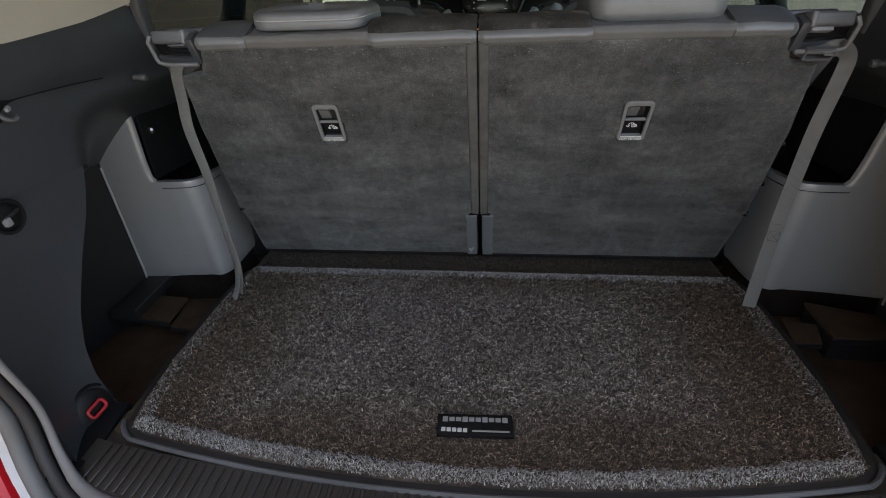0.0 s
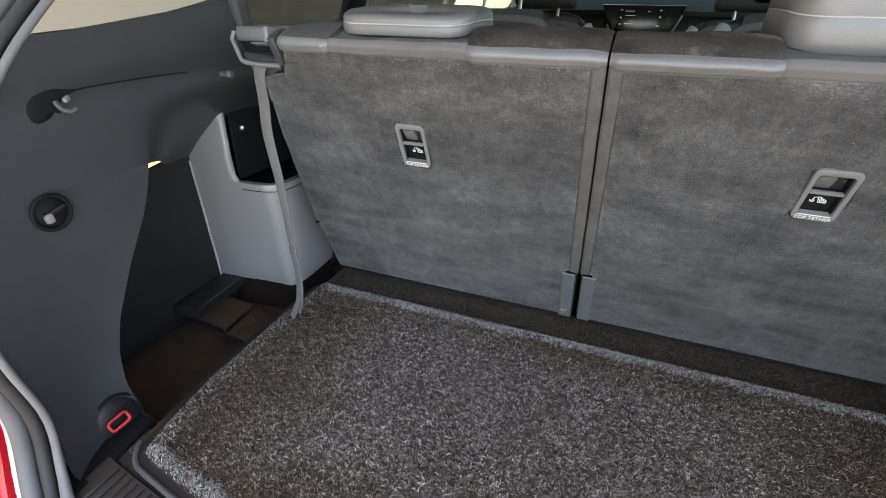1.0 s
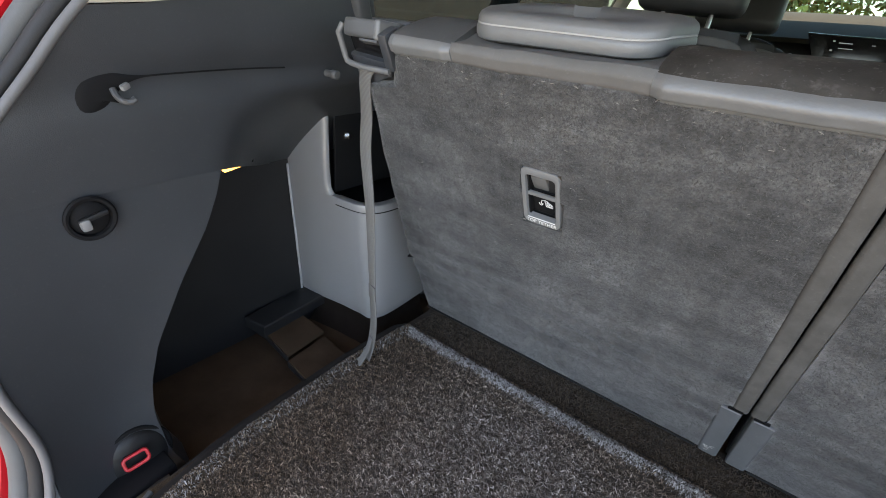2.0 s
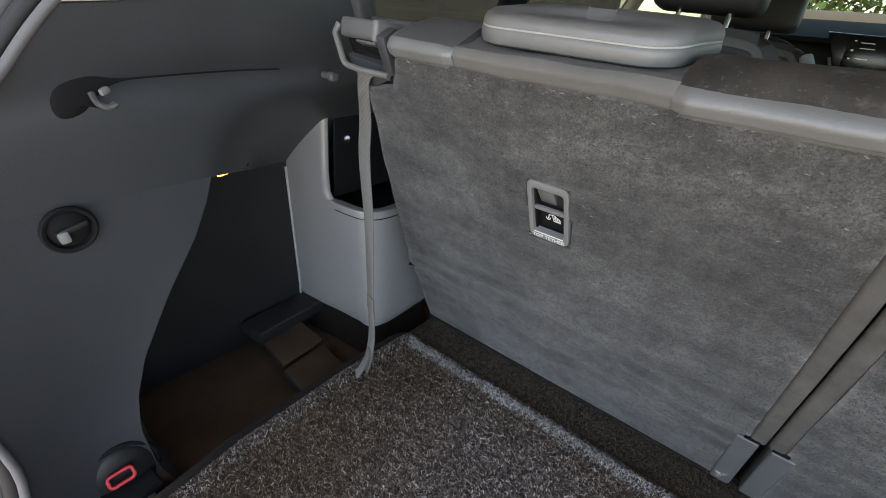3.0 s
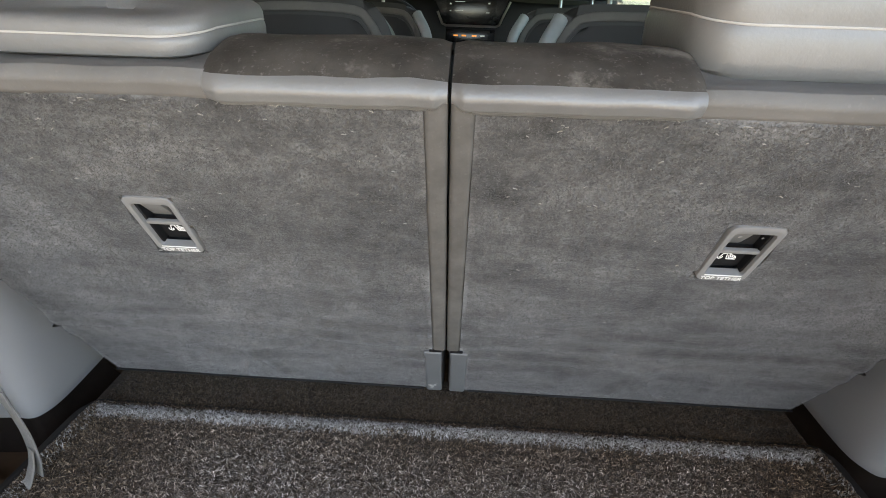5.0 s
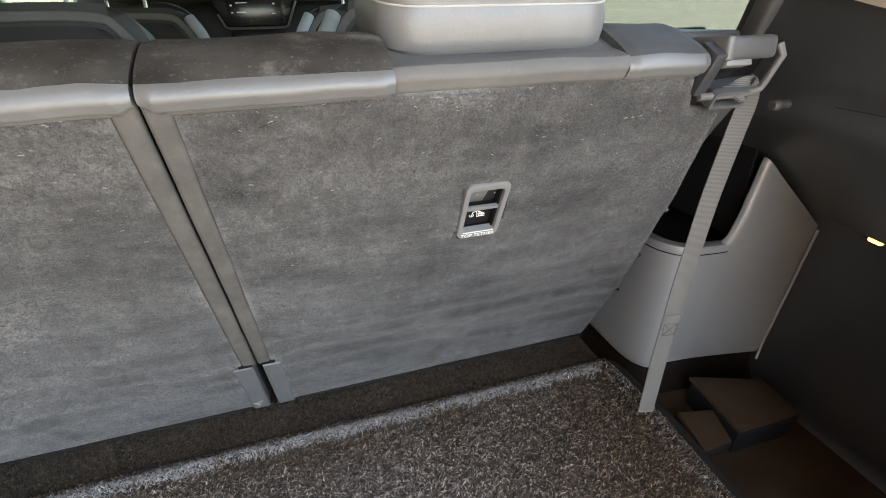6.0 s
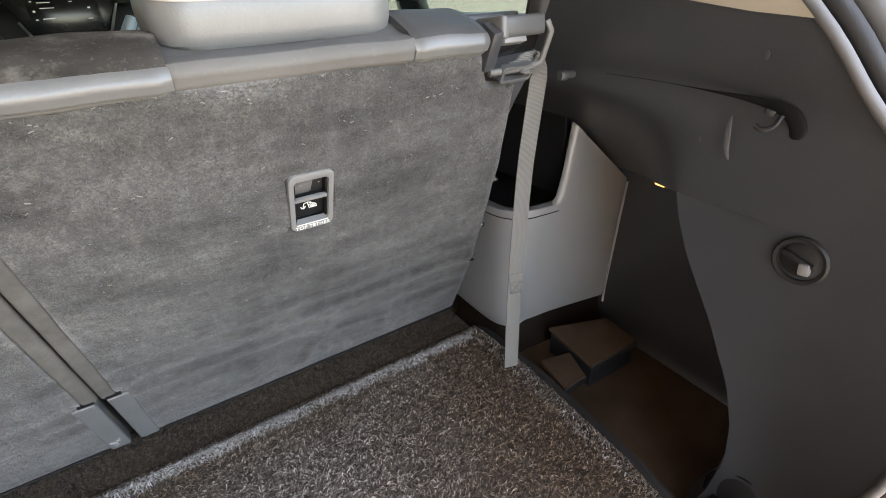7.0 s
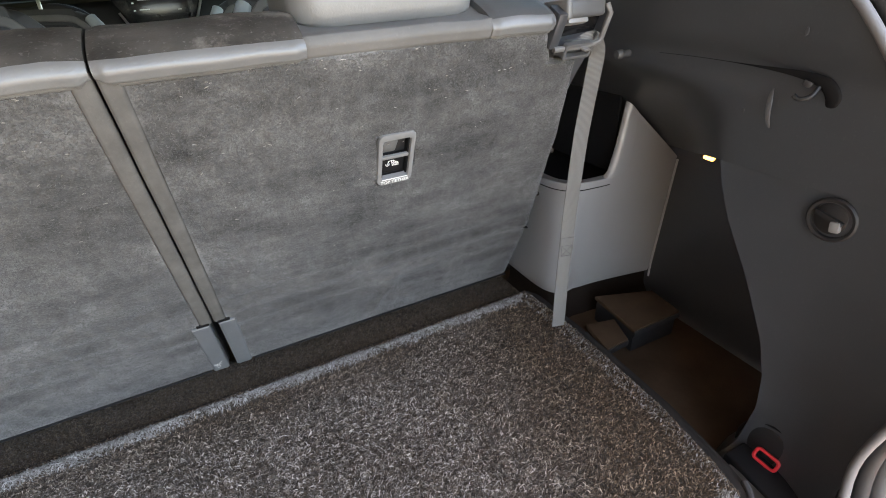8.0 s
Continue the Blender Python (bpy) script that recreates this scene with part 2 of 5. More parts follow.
# ---- mesh tools ----
def finish(name, bm, material, smooth=True):
    bmesh.ops.recalc_face_normals(bm, faces=bm.faces[:])
    me = bpy.data.meshes.new(name)
    bm.to_mesh(me)
    bm.free()
    me.materials.append(material)
    if smooth:
        me.polygons.foreach_set("use_smooth", [True] * len(me.polygons))
        me.set_sharp_from_angle(angle=radians(38))
    return me


def part(name, bm, material, parent, label="", smooth=True):
    ob = new(name, finish(name, bm, material, smooth))
    ob.parent = parent
    return tagged(ob, label)


def single(name, bm, material, label, category, kind="", group="", smooth=True):
    return tagged(new(name, finish(name, bm, material, smooth)), label, category, group, kind)


def thing(name, label, category, at=(0, 0, 0), group="", kind=""):
    """An Empty at the base of a thing; parts are modelled in world metres and shifted to it."""
    ob = new(name)
    ob.empty_display_size = 0.05
    return tagged(ob, label, category, group, kind)


def bevelled(bm, geom_edges, width, seg=2):
    if width > 0:
        bmesh.ops.bevel(bm, geom=geom_edges, offset=width, segments=seg, profile=0.6, affect="EDGES", clamp_overlap=True)


def block(size, m, bev=0.004, seg=2, bm=None):
    """A rounded block of that size at the pose m."""
    own = bmesh.new()
    bmesh.ops.create_cube(own, size=1.0, matrix=Matrix.Diagonal((*size, 1)))
    bevelled(own, own.edges[:], bev, seg)
    bmesh.ops.transform(own, matrix=m, verts=own.verts[:])
    return joined(bm, own)


def joined(bm, own):
    if bm is None:
        return own
    me = bpy.data.meshes.new("tmp")
    own.to_mesh(me)
    own.free()
    bm.from_mesh(me)
    bpy.data.meshes.remove(me)
    return bm


def plate(outline, back, front, m, bev=0.003, seg=2, bm=None):
    """A slab with an outline in its own x, y, from z = back to z = front, at the pose m."""
    own = bmesh.new()
    lo = [own.verts.new((x, y, back)) for x, y in outline]
    hi = [own.verts.new((x, y, front)) for x, y in outline]
    own.faces.new(lo[::-1])
    top = own.faces.new(hi)
    n = len(outline)
    for i in range(n):
        own.faces.new((lo[i], lo[(i + 1) % n], hi[(i + 1) % n], hi[i]))
    bevelled(own, list(top.edges), bev, seg)
    bmesh.ops.transform(own, matrix=m, verts=own.verts[:])
    return joined(bm, own)


def frame_ring(outer, inner, back, front, m, bev=0.002, bm=None):
    """A flat frame between two outlines with as many corners each."""
    own = bmesh.new()
    n = len(outer)
    rings = [[own.verts.new((x, y, z)) for x, y in o] for o, z in ((outer, back), (outer, front), (inner, front), (inner, back))]
    for a, b in zip(rings, rings[1:] + rings[:1]):
        for i in range(n):
            own.faces.new((a[i], a[(i + 1) % n], b[(i + 1) % n], b[i]))
    own.edges.ensure_lookup_table()
    top = [e for e in own.edges if all(abs(v.co.z - front) < 1e-6 for v in e.verts) and (e.verts[0] in rings[1]) == (e.verts[1] in rings[1])]
    bevelled(own, top, bev, 2)
    bmesh.ops.transform(own, matrix=m, verts=own.verts[:])
    return joined(bm, own)


def rounded(w, h, r, n=4, skew=0.0):
    """A rectangle with round corners, about its middle."""
    out = []
    for cx, cy, a in ((w / 2 - r, h / 2 - r, 0), (-w / 2 + r, h / 2 - r, 90), (-w / 2 + r, -h / 2 + r, 180), (w / 2 - r, -h / 2 + r, 270)):
        for i in range(n + 1):
            t = radians(a + 90 * i / n)
            x, y = cx + r * math.cos(t), cy + r * math.sin(t)
            out.append((x + skew * y, y))
    return out


def spline(pts, n):
    """n + 1 points on a smooth line through pts."""
    p = [Vector(q) for q in pts]
    p = [p[0] * 2 - p[1]] + p + [p[-1] * 2 - p[-2]]
    out = []
    for k in range(n + 1):
        f = k / n * (len(p) - 3)
        i = min(int(f), len(p) - 4)
        t = f - i
        a, b, c, d = p[i : i + 4]
        out.append(0.5 * (2 * b + (c - a) * t + (2 * a - 5 * b + 4 * c - d) * t * t + (3 * b - a - 3 * c + d) * t ** 3))
    return out


def sweep(points, profile, normal=(0, 0, 1), closed=False, bm=None, twist=None, taper=None):
    """Draws a closed profile (across, up) along points; up leans to normal, or to normal(i)."""
    own = bmesh.new()
    rings = []
    n = len(points)
    for i, p in enumerate(points):
        a = points[i - 1] if i or closed else points[i]
        b = points[(i + 1) % n] if i < n - 1 or closed else points[i]
        t = (b - a).normalized()
        up = Vector(twist(i / (n - 1)) if twist else normal)
        side = t.cross(up).normalized()
        up = side.cross(t).normalized()
        k = taper(i / (n - 1)) if taper else 1.0
        rings.append([own.verts.new(p + (side * u + up * v) * k) for u, v in profile])
    m = len(profile)
    for i in range(n if closed else n - 1):
        a, b = rings[i], rings[(i + 1) % n]
        for j in range(m):
            own.faces.new((a[j], a[(j + 1) % m], b[(j + 1) % m], b[j]))
    if not closed:
        own.faces.new(rings[0][::-1])
        own.faces.new(rings[-1])
    return joined(bm, own)


def ring(r, n=10, flat=1.0):
    return [(r * math.cos(2 * math.pi * i / n), r * flat * math.sin(2 * math.pi * i / n)) for i in range(n)]


def sheet(fn, us, vs, thick, bm=None):
    """A sheet fn(u, v) -> point with a thickness vector thick(u, v) behind it."""
    own = bmesh.new()
    front = [[own.verts.new(fn(u, v)) for v in vs] for u in us]
    rear = [[own.verts.new(Vector(fn(u, v)) + Vector(thick(u, v))) for v in vs] for u in us]
    a, b = len(us), len(vs)
    for i in range(a - 1):
        for j in range(b - 1):
            own.faces.new((front[i][j], front[i + 1][j], front[i + 1][j + 1], front[i][j + 1]))
            own.faces.new((rear[i][j], rear[i][j + 1], rear[i + 1][j + 1], rear[i + 1][j]))
    for j in range(b - 1):
        own.faces.new((front[0][j], front[0][j + 1], rear[0][j + 1], rear[0][j]))
        own.faces.new((front[-1][j], rear[-1][j], rear[-1][j + 1], front[-1][j + 1]))
    for i in range(a - 1):
        own.faces.new((front[i][0], rear[i][0], rear[i + 1][0], front[i + 1][0]))
        own.faces.new((front[i][-1], front[i + 1][-1], rear[i + 1][-1], rear[i][-1]))
    return joined(bm, own)


def smooth01(t):
    t = max(0.0, min(1.0, t))
    return t * t * (3 - 2 * t)


def steps(a, b, n):
    return [a + (b - a) * i / n for i in range(n + 1)]


def table(pairs):
    """A piecewise line through (x, y) pairs."""
    xs, ys = zip(*pairs)
    return lambda x: float(np.interp(x, xs, ys))


def lathe(profile, m, n=28, bm=None):
    """Turns (radius, height) round the z axis of m."""
    own = bmesh.new()
    rings = [[own.verts.new((r * math.cos(2 * math.pi * i / n), r * math.sin(2 * math.pi * i / n), h)) for i in range(n)] for r, h in profile]
    for a, b in zip(rings, rings[1:]):
        for i in range(n):
            own.faces.new((a[i], a[(i + 1) % n], b[(i + 1) % n], b[i]))
    own.faces.new(rings[0][::-1])
    own.faces.new(rings[-1])
    bmesh.ops.transform(own, matrix=m, verts=own.verts[:])
    return joined(bm, own)


def lettering(text, size, m, material, parent, name="lettering", label=""):
    cu = bpy.data.curves.new(name, "FONT")
    cu.body, cu.size, cu.align_x, cu.align_y, cu.extrude = text, size, "CENTER", "CENTER", 0.0002
    tmp = bpy.data.objects.new("tmp", cu)
    scene.collection.objects.link(tmp)
    me = bpy.data.meshes.new_from_object(tmp.evaluated_get(bpy.context.evaluated_depsgraph_get()))
    bpy.data.objects.remove(tmp)
    me.transform(m)
    me.materials.clear()
    me.materials.append(material)
    ob = new(name, me)
    ob.parent = parent
    return tagged(ob, label)


# ---- outside: ground, red body, open tailgate ----
bm = bmesh.new()
bmesh.ops.create_grid(bm, x_segments=24, y_segments=24, size=400)
for v in bm.verts:
    v.co.z = -0.80
single("ground", bm, ASPHALT, "pale weathered asphalt of the parking ground", "ground", "structure")

# unseen wall, added to cut light from the left and bounce it back warm
bm = block((0.3, 10.6, 5.0), pose(-2.7, 0.6, 1.7), 0.02)
single("unseen_bounce_wall", bm, PLASTER, "added unseen brown wall that blocks sky and bounces warm light", "wall", "structure")

OPEN = table([(-0.08, -0.634), (0.1, -0.630), (0.2, -0.643), (0.305, -0.647), (0.38, -0.628), (0.442, -0.592), (0.555, -0.500), (0.64, -0.415), (0.72, -0.335), (0.88, -0.19)])
WALL_X = table([(-0.08, 0.635), (0.1, 0.650), (0.37, 0.652), (0.47, 0.645), (0.56, 0.630), (0.70, 0.60), (0.88, 0.54)])


FLARE = table([(-0.08, 0.040), (0.20, 0.030), (0.36, 0.014), (0.46, 0.0)])


def open_y(s, z):
    return OPEN(z) + (0.019 * min(1.0, max(0.0, (z - 0.38) / 0.10)) if s > 0 else 0.0)


def opening(s):
    """The edge of the loading opening on side s, from the middle of the sill to the roof."""
    pts = [(0.0, -0.735, -0.022), (0.30, -0.722, -0.022), (0.48, -0.703, -0.022), (0.560, -0.680, -0.016), (0.600, -0.656, 0.02)]
    pts += [(WALL_X(z) - FLARE(z), open_y(s, z) - 0.25 * FLARE(z), z) for z in (0.10, 0.20, 0.305, 0.38, 0.442, 0.50, 0.555, 0.64, 0.72, 0.80, 0.86)]
    return [Vector((s * x, y, z)) for x, y, z in spline(pts, 70)]


def outward(s, pts, far, back):
    """The line moved outwards from the opening by far and to the rear by back."""
    mid = Vector((0, -0.4, 0.42))
    out = []
    for i, p in enumerate(pts):
        t = (pts[min(i + 1, len(pts) - 1)] - pts[max(i - 1, 0)]).normalized()
        rear = Vector((0, -0.86, 0.5))
        rear = (rear - t * rear.dot(t)).normalized()
        o = t.cross(rear)
        if o.dot(p - mid) < 0:
            o = -o
        out.append(p + o * far + rear * back)
    return out


body = thing("car_body", "glossy red bodywork round the open tailgate", "car body")
for s in (-1, 1):
    edge = opening(s)
    a, b = outward(s, edge, 0.078, 0.022), outward(s, edge, 0.10, 0.030)
    c, d = outward(s, edge, 0.20, 0.0), outward(s, edge, 0.245, -0.10)
    e = [p + Vector((0, 1.0, 0)) for p in d]
    d, e = ([Vector((s * max(0.95, abs(p.x)), p.y, min(p.z, 0.50))) for p in q] for q in (d, e))
    lines = [a, b, c, d, e]
    lo = 16
    part("quarter_panel", sheet(lambda u, v: lines[v][u], range(lo, 71), range(5), lambda u, v: (0, 0.012, 0)), RED, body)
    # tail light set into the panel
    def lens(u, v):
        i = 22 + u
        q = b[i].lerp(c[i], 0.06 + 0.9 * v)
        return q + Vector((0, -0.012 * math.sin(math.pi * min(1, max(0, v))) - 0.004, 0))
    lamp = part("tail_light", sheet(lens, range(0, 13), steps(0, 1, 8), lambda u, v: (0, 0.02, 0)), LENS, body, "bright red tail light lens")
    part("reflector", sheet(lambda u, v: lens(u, v) + Vector((0, -0.002, 0)), [2, 3], steps(0.1, 0.9, 8), lambda u, v: (0, 0.004, 0)), CHANNEL, lamp, "pale clear strip in the lens")
part("roof", sheet(lambda u, v: (u, v, 0.93 - 0.05 * (u / 0.75) ** 2), steps(-0.72, 0.72, 10), steps(-0.28, 2.2, 6), lambda u, v: (0, 0, 0.02)), RED, body)
part("bumper", sheet(lambda u, v: (u, -0.76 - 0.10 * math.sin(v * 1.57) + 0.14 * (u / 0.8) ** 2 * v, -0.03 - 0.35 * v * v), steps(-0.85, 0.85, 16), steps(0, 1, 8), lambda u, v: (0, 0.03, -0.01)), RED, body)
for s in (-1, 1):
    part("door_skin", sheet(lambda u, v: (s * (0.90 - 0.03 * v), u, -0.6 + 1.08 * v), steps(0.0, 2.9, 8), steps(0, 1, 5), lambda u, v: (-s * 0.01, 0, 0)), RED, body)
part("bonnet", sheet(lambda u, v: (u, 2.86 + 0.85 * v, 0.66 - 0.16 * v * v - 0.05 * (u / 0.8) ** 2), steps(-0.86, 0.86, 10), steps(0, 1, 6), lambda u, v: (0, 0, -0.02)), RED, body)
part("front_panel", sheet(lambda u, v: (u, 3.70 + 0.06 * math.sin(3.1 * v), -0.55 + 1.03 * v), steps(-0.86, 0.86, 8), steps(0, 1, 6), lambda u, v: (0, -0.03, 0)), RED, body)
for s in (-1, 1):
    part("front_wing", sheet(lambda u, v: (s * (0.90 - 0.03 * v), u, -0.5 + 0.98 * v), steps(2.9, 3.70, 4), steps(0, 1, 5), lambda u, v: (-s * 0.01, 0, 0)), RED, body)
    for y in (0.12, 2.92):
        M = pose(s * 0.80, y, -0.46) @ pose(0, 0, 0, 0, s * 90, 0)
        wheel_ob = part("wheel", lathe([(0.19, -0.09), (0.30, -0.10), (0.335, -0.07), (0.34, 0.0), (0.335, 0.07), (0.30, 0.10), (0.20, 0.095)], M, 36), RUBBER, body, "black tyre")
        part("rim", lathe([(0.20, 0.06), (0.20, 0.097), (0.18, 0.100), (0.06, 0.07), (0.03, 0.075)], M, 24), CHROME, wheel_ob, "silver rim")
gate = thing("tailgate", "open tailgate with dark inner lining", "tailgate")
part("lining", sheet(lambda u, v: (u * (1 - 0.08 * v), -0.28 - 1.02 * v, 0.955 + 0.27 * v + 0.03 * math.sin(3.1 * v)), steps(-0.71, 0.71, 10), steps(0, 1, 8), lambda u, v: (0, 0, 0.03)), TRIM, gate)
part("gate_skin", sheet(lambda u, v: (u * (1 - 0.08 * v), -0.30 - 1.03 * v, 1.0 + 0.28 * v + 0.03 * math.sin(3.1 * v)), steps(-0.73, 0.73, 10), steps(0, 1, 8), lambda u, v: (0, 0, 0.02)), RED, gate)

# ---- edge trims and seals of the opening ----
for s in (-1, 1):
    side = "left" if s < 0 else "right"
    edge = opening(s)
    seal = thing("door_seal", "dusty grey rubber seal round the loading opening", "seal", group="opening seals")
    part("inner_seal", sweep(outward(s, edge[8:], 0.020, 0.006), ring(0.0085, 10), (0, -0.86, 0.5)), RUBBER, seal, "black rubber lip")
    part("bulb_seal", sweep(outward(s, edge[8:], 0.043, 0.014), ring(0.0115, 12), (0, -0.86, 0.5)), PALE_RUBBER, seal)
    back_a, back_b = outward(s, edge, 0.003, 0.0), outward(s, edge, 0.036, -0.004)
    part("seal_backing", sheet(lambda u, v: back_a[u].lerp(back_b[u], v), range(6, 71), steps(0, 1, 2), lambda u, v: (0, 0.004, 0)), RUBBER, seal, "black rubber gap behind the seal")
    rim = bmesh.new()
    A, B = outward(s, edge, 0.030, -0.012), outward(s, edge, 0.080, 0.016)
    sheet(lambda u, v: A[u].lerp(B[u], v) + Vector((0, 0, 0)), range(6, 71), steps(0, 1, 3), lambda u, v: (0, 0.012, 0), rim)
    single("trim_channel_" + side, rim, CHANNEL, "pale grey painted channel beside the seal", "body channel", "structure")
    single("trim_edge_" + side, sweep(outward(s, edge, 0.001, 0.001), ring(0.0060, 12, 0.8), (0, -0.86, 0.5), taper=lambda q: 1 + 1.2 * (1 - smooth01((q - 0.10) / 0.22))), EDGE_TRIM, "pale grey beaded edge of the side trim", "trim", "structure")

# ---- cargo floor, sill, niche floors ----
bm = block((1.17, 0.625, 0.05), pose(-0.005, -0.2675, -0.037), 0.004)
single("floor", bm, FLOOR_FELT, "dark brown felt cargo floor", "floor", "structure")
bm = bmesh.new()
sheet(lambda u, v: (u, -0.655 - 0.075 * v + 0.055 * (u / 0.6) ** 2, -0.010 - 0.006 * v if v >= 0 else -0.020), steps(-0.600, 0.600, 40), [-0.9, -0.06] + steps(0, 1, 4), lambda u, v: (0, 0, -0.02), bm)
sill = tagged(new("sill", finish("sill", bm, SILL)), "ribbed dark plastic loading sill", "sill", kind="structure")
rib = bmesh.new()
block((0.006, 0.066, 0.0022), Matrix.Identity(4), 0.001, 1, rib)
rib_mesh = finish("rib", rib, SILL)
for i in range(74):
    x = -0.57 + i * 0.0156
    ob = new("rib", rib_mesh)
    ob.matrix_world = pose(x, -0.692 + 0.055 * (x / 0.6) ** 2, -0.0105, 4.5, 0, 6 * x / 0.6)
    ob.parent = sill
for s in (-1, 1):
    quad = [(s * x, y) for x, y in ((0.583, -0.690), (0.630, -0.672), (0.662, -0.620), (0.660, -0.520), (0.604, -0.520), (0.592, -0.600))]
    bm = plate(quad if s > 0 else quad[::-1], -0.045, -0.013, Matrix.Identity(4), 0.005, 3)
    single("sill_corner_" + ("left" if s < 0 else "right"), bm, MATT_BLACK, "dark plastic corner of the loading sill", "sill", "structure")

# ---- side walls ----
EDGE_Y = table([(-0.08, -0.49), (-0.021, -0.512), (0.05, -0.518), (0.10, -0.510), (0.154, -0.492), (0.23, -0.45), (0.298, -0.405), (0.34, -0.385), (0.37, -0.375)])
TOP_Z = table([(-0.52, 0.555), (-0.449, 0.561), (-0.32, 0.580), (-0.20, 0.605), (-0.165, 0.600), (-0.13, 0.552), (0.6, 0.545)])


for s in (-1, 1):
    side = "left" if s < 0 else "right"

    def lower(u, v):
        z = -0.075 + 0.445 * v
        y = open_y(s, z) + (EDGE_Y(z) - open_y(s, z)) * min(u, 1.0)
        x = WALL_X(z) + 0.006 * math.sin(3.1 * min(u, 1)) - FLARE(z) * (1 - min(u, 1)) ** 2.2
        y -= 0.25 * FLARE(z) * (1 - min(u, 1)) ** 2.2
        if u > 1:
            f = (u - 1) / 0.3
            x, y = x + 0.05 * f, y + 0.012 * math.sin(f * 1.57)
        return Vector((s * x, y, z))

    def upper(u, v):
        z0 = 0.37
        zt = 0.56
        y0 = open_y(s, z0 + (zt - z0) * v)
        y = y0 + (0.42 - y0) * u ** 1.3
        k = smooth01((y + 0.40) / 0.19) if y < -0.15 else 1.0
        f = smooth01((y + 0.385) / 0.210)
        bx, bz = 0.652 + 0.183 * f, 0.37 - 0.073 * f
        mx, mz = 0.645 - 0.004 * f, 0.472
        tx, tz = 0.630, TOP_Z(y)
        if v < 0.55:
            q = v / 0.55
            # a hollow sweeps forward below the shelf line
            x, z = bx + (mx - bx) * q + 0.012 * f * math.sin(q * 3.1), bz + (mz - bz) * q
        else:
            q = (v - 0.55) / 0.45
            x, z = mx + (tx - mx) * q, mz + (tz - mz) * q
        x -= FLARE(z) * max(0.0, 1 - (y - y0) / 0.13) ** 2.2
        dip = math.exp(-((y + 0.30) / 0.17) ** 2) * math.exp(-((z - 0.487) / 0.022) ** 2)
        return Vector((s * (x + 0.016 * dip), y, z))

    bm = sheet(lower, steps(0, 1, 16) + [1.08, 1.3], steps(0, 1, 30), lambda u, v: (s * 0.012, 0, 0))
    sheet(upper, steps(0, 1, 60), steps(0, 1, 30), lambda u, v: (s * 0.012, 0, 0.002), bm)
    single("wall_" + side, bm, TRIM, "dark moulded plastic side trim of the load bay", "side trim", "structure")

    # beige pillar and roof side
    def pillar(u, v):
        z = TOP_Z(OPEN(0.555) + 0.3 * u) + 0.002
        z = z + (0.875 - z) * v
        y0 = max(open_y(s, z), open_y(s, 0.556))
        y = y0 + (-0.19 - 0.02 * v - y0) * u
        return Vector((s * (WALL_X(z) - 0.004 + 0.0 * u), y, z))

    bm = sheet(pillar, steps(0, 1, 12), steps(0, 1, 10), lambda u, v: (s * 0.015, 0, 0))
    single("pillar_" + side, bm, BEIGE, "pale beige fabric rear pillar lining", "pillar", "structure")
    bm = sweep([Vector((s * x, y, z)) for x, y, z in ((0.640, -0.13, 0.53), (0.622, -0.165, 0.60), (0.59, -0.19, 0.72), (0.54, -0.21, 0.88))], rounded(0.026, 0.018, 0.006), (-s, 0, 0))
    sweep([Vector((s * x, y, z)) for x, y, z in ((0.652, -0.105, 0.53), (0.634, -0.140, 0.60), (0.60, -0.165, 0.72), (0.55, -0.185, 0.88))], rounded(0.014, 0.02, 0.006), (-s, 0, 0), bm=bm)
    single("window_trim_" + side, bm, PLASTIC, "grey plastic trim beside the quarter window", "trim", "structure")

    # niche behind the wheel arch
    far_out = 0.850 if s < 0 else 0.876
    bm = sheet(lambda u, v: (s * (far_out - 0.02 * v), u, -0.11 + 0.45 * v), steps(-0.56, 0.40, 8), steps(0, 1, 6), lambda u, v: (s * 0.012, 0, 0))
    sheet(lambda u, v: (s * (0.70 + 0.15 * u), -0.555 + 0.02 * u, -0.11 + 0.48 * v), steps(0, 1, 3), steps(0, 1, 3), lambda u, v: (0, -0.012, 0), bm)
    # same moulding both sides; the left one's shade is put into a blacker colour
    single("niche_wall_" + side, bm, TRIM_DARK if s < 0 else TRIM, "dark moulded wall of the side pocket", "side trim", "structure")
    bm = block((0.285, 0.80, 0.02), pose(s * 0.722, -0.28, -0.082), 0.003)
    single("niche_floor_" + side, bm, POCKET, "brown felt bottom of the side pocket", "floor", "structure")

    # wheel arch panel with an open bin
    far_x, far_z = (0.850, 0.105) if s < 0 else (0.874, 0.130)
    PLAN = [(far_x, -0.150 - 0.4 * (far_x - 0.85)), (0.80, -0.146), (0.735, -0.136), (0.690, -0.132)]
    PLAN += [(0.662, -0.124), (0.643, -0.103), (0.635, -0.060), (0.640, 0.05)] if s < 0 else [(0.657, -0.124), (0.632, -0.104), (0.618, -0.062), (0.616, 0.05)]
    path = spline([(x, y, 0) for x, y in PLAN], 42)

    def behind(u):
        t = (path[min(u + 1, 42)] - path[max(u - 1, 0)]).normalized()
        return Vector((s * t.y, -t.x, 0))

    def arch(u, v, low=False, z0=-0.008):
        p = path[u]
        x = p.x
        if u <= 12 and not low:
            top = (0.400 if s < 0 else 0.388) - (x - path[12].x) / (far_x - path[12].x) * far_z
        else:
            top = 0.252 - 0.004 * (u - 12) / 30
        z = z0 + (top - z0) * v
        tuck = 0.004 * max(0.0, (0.012 - z) / 0.02) ** 1.5 if z > -0.009 else 0.0
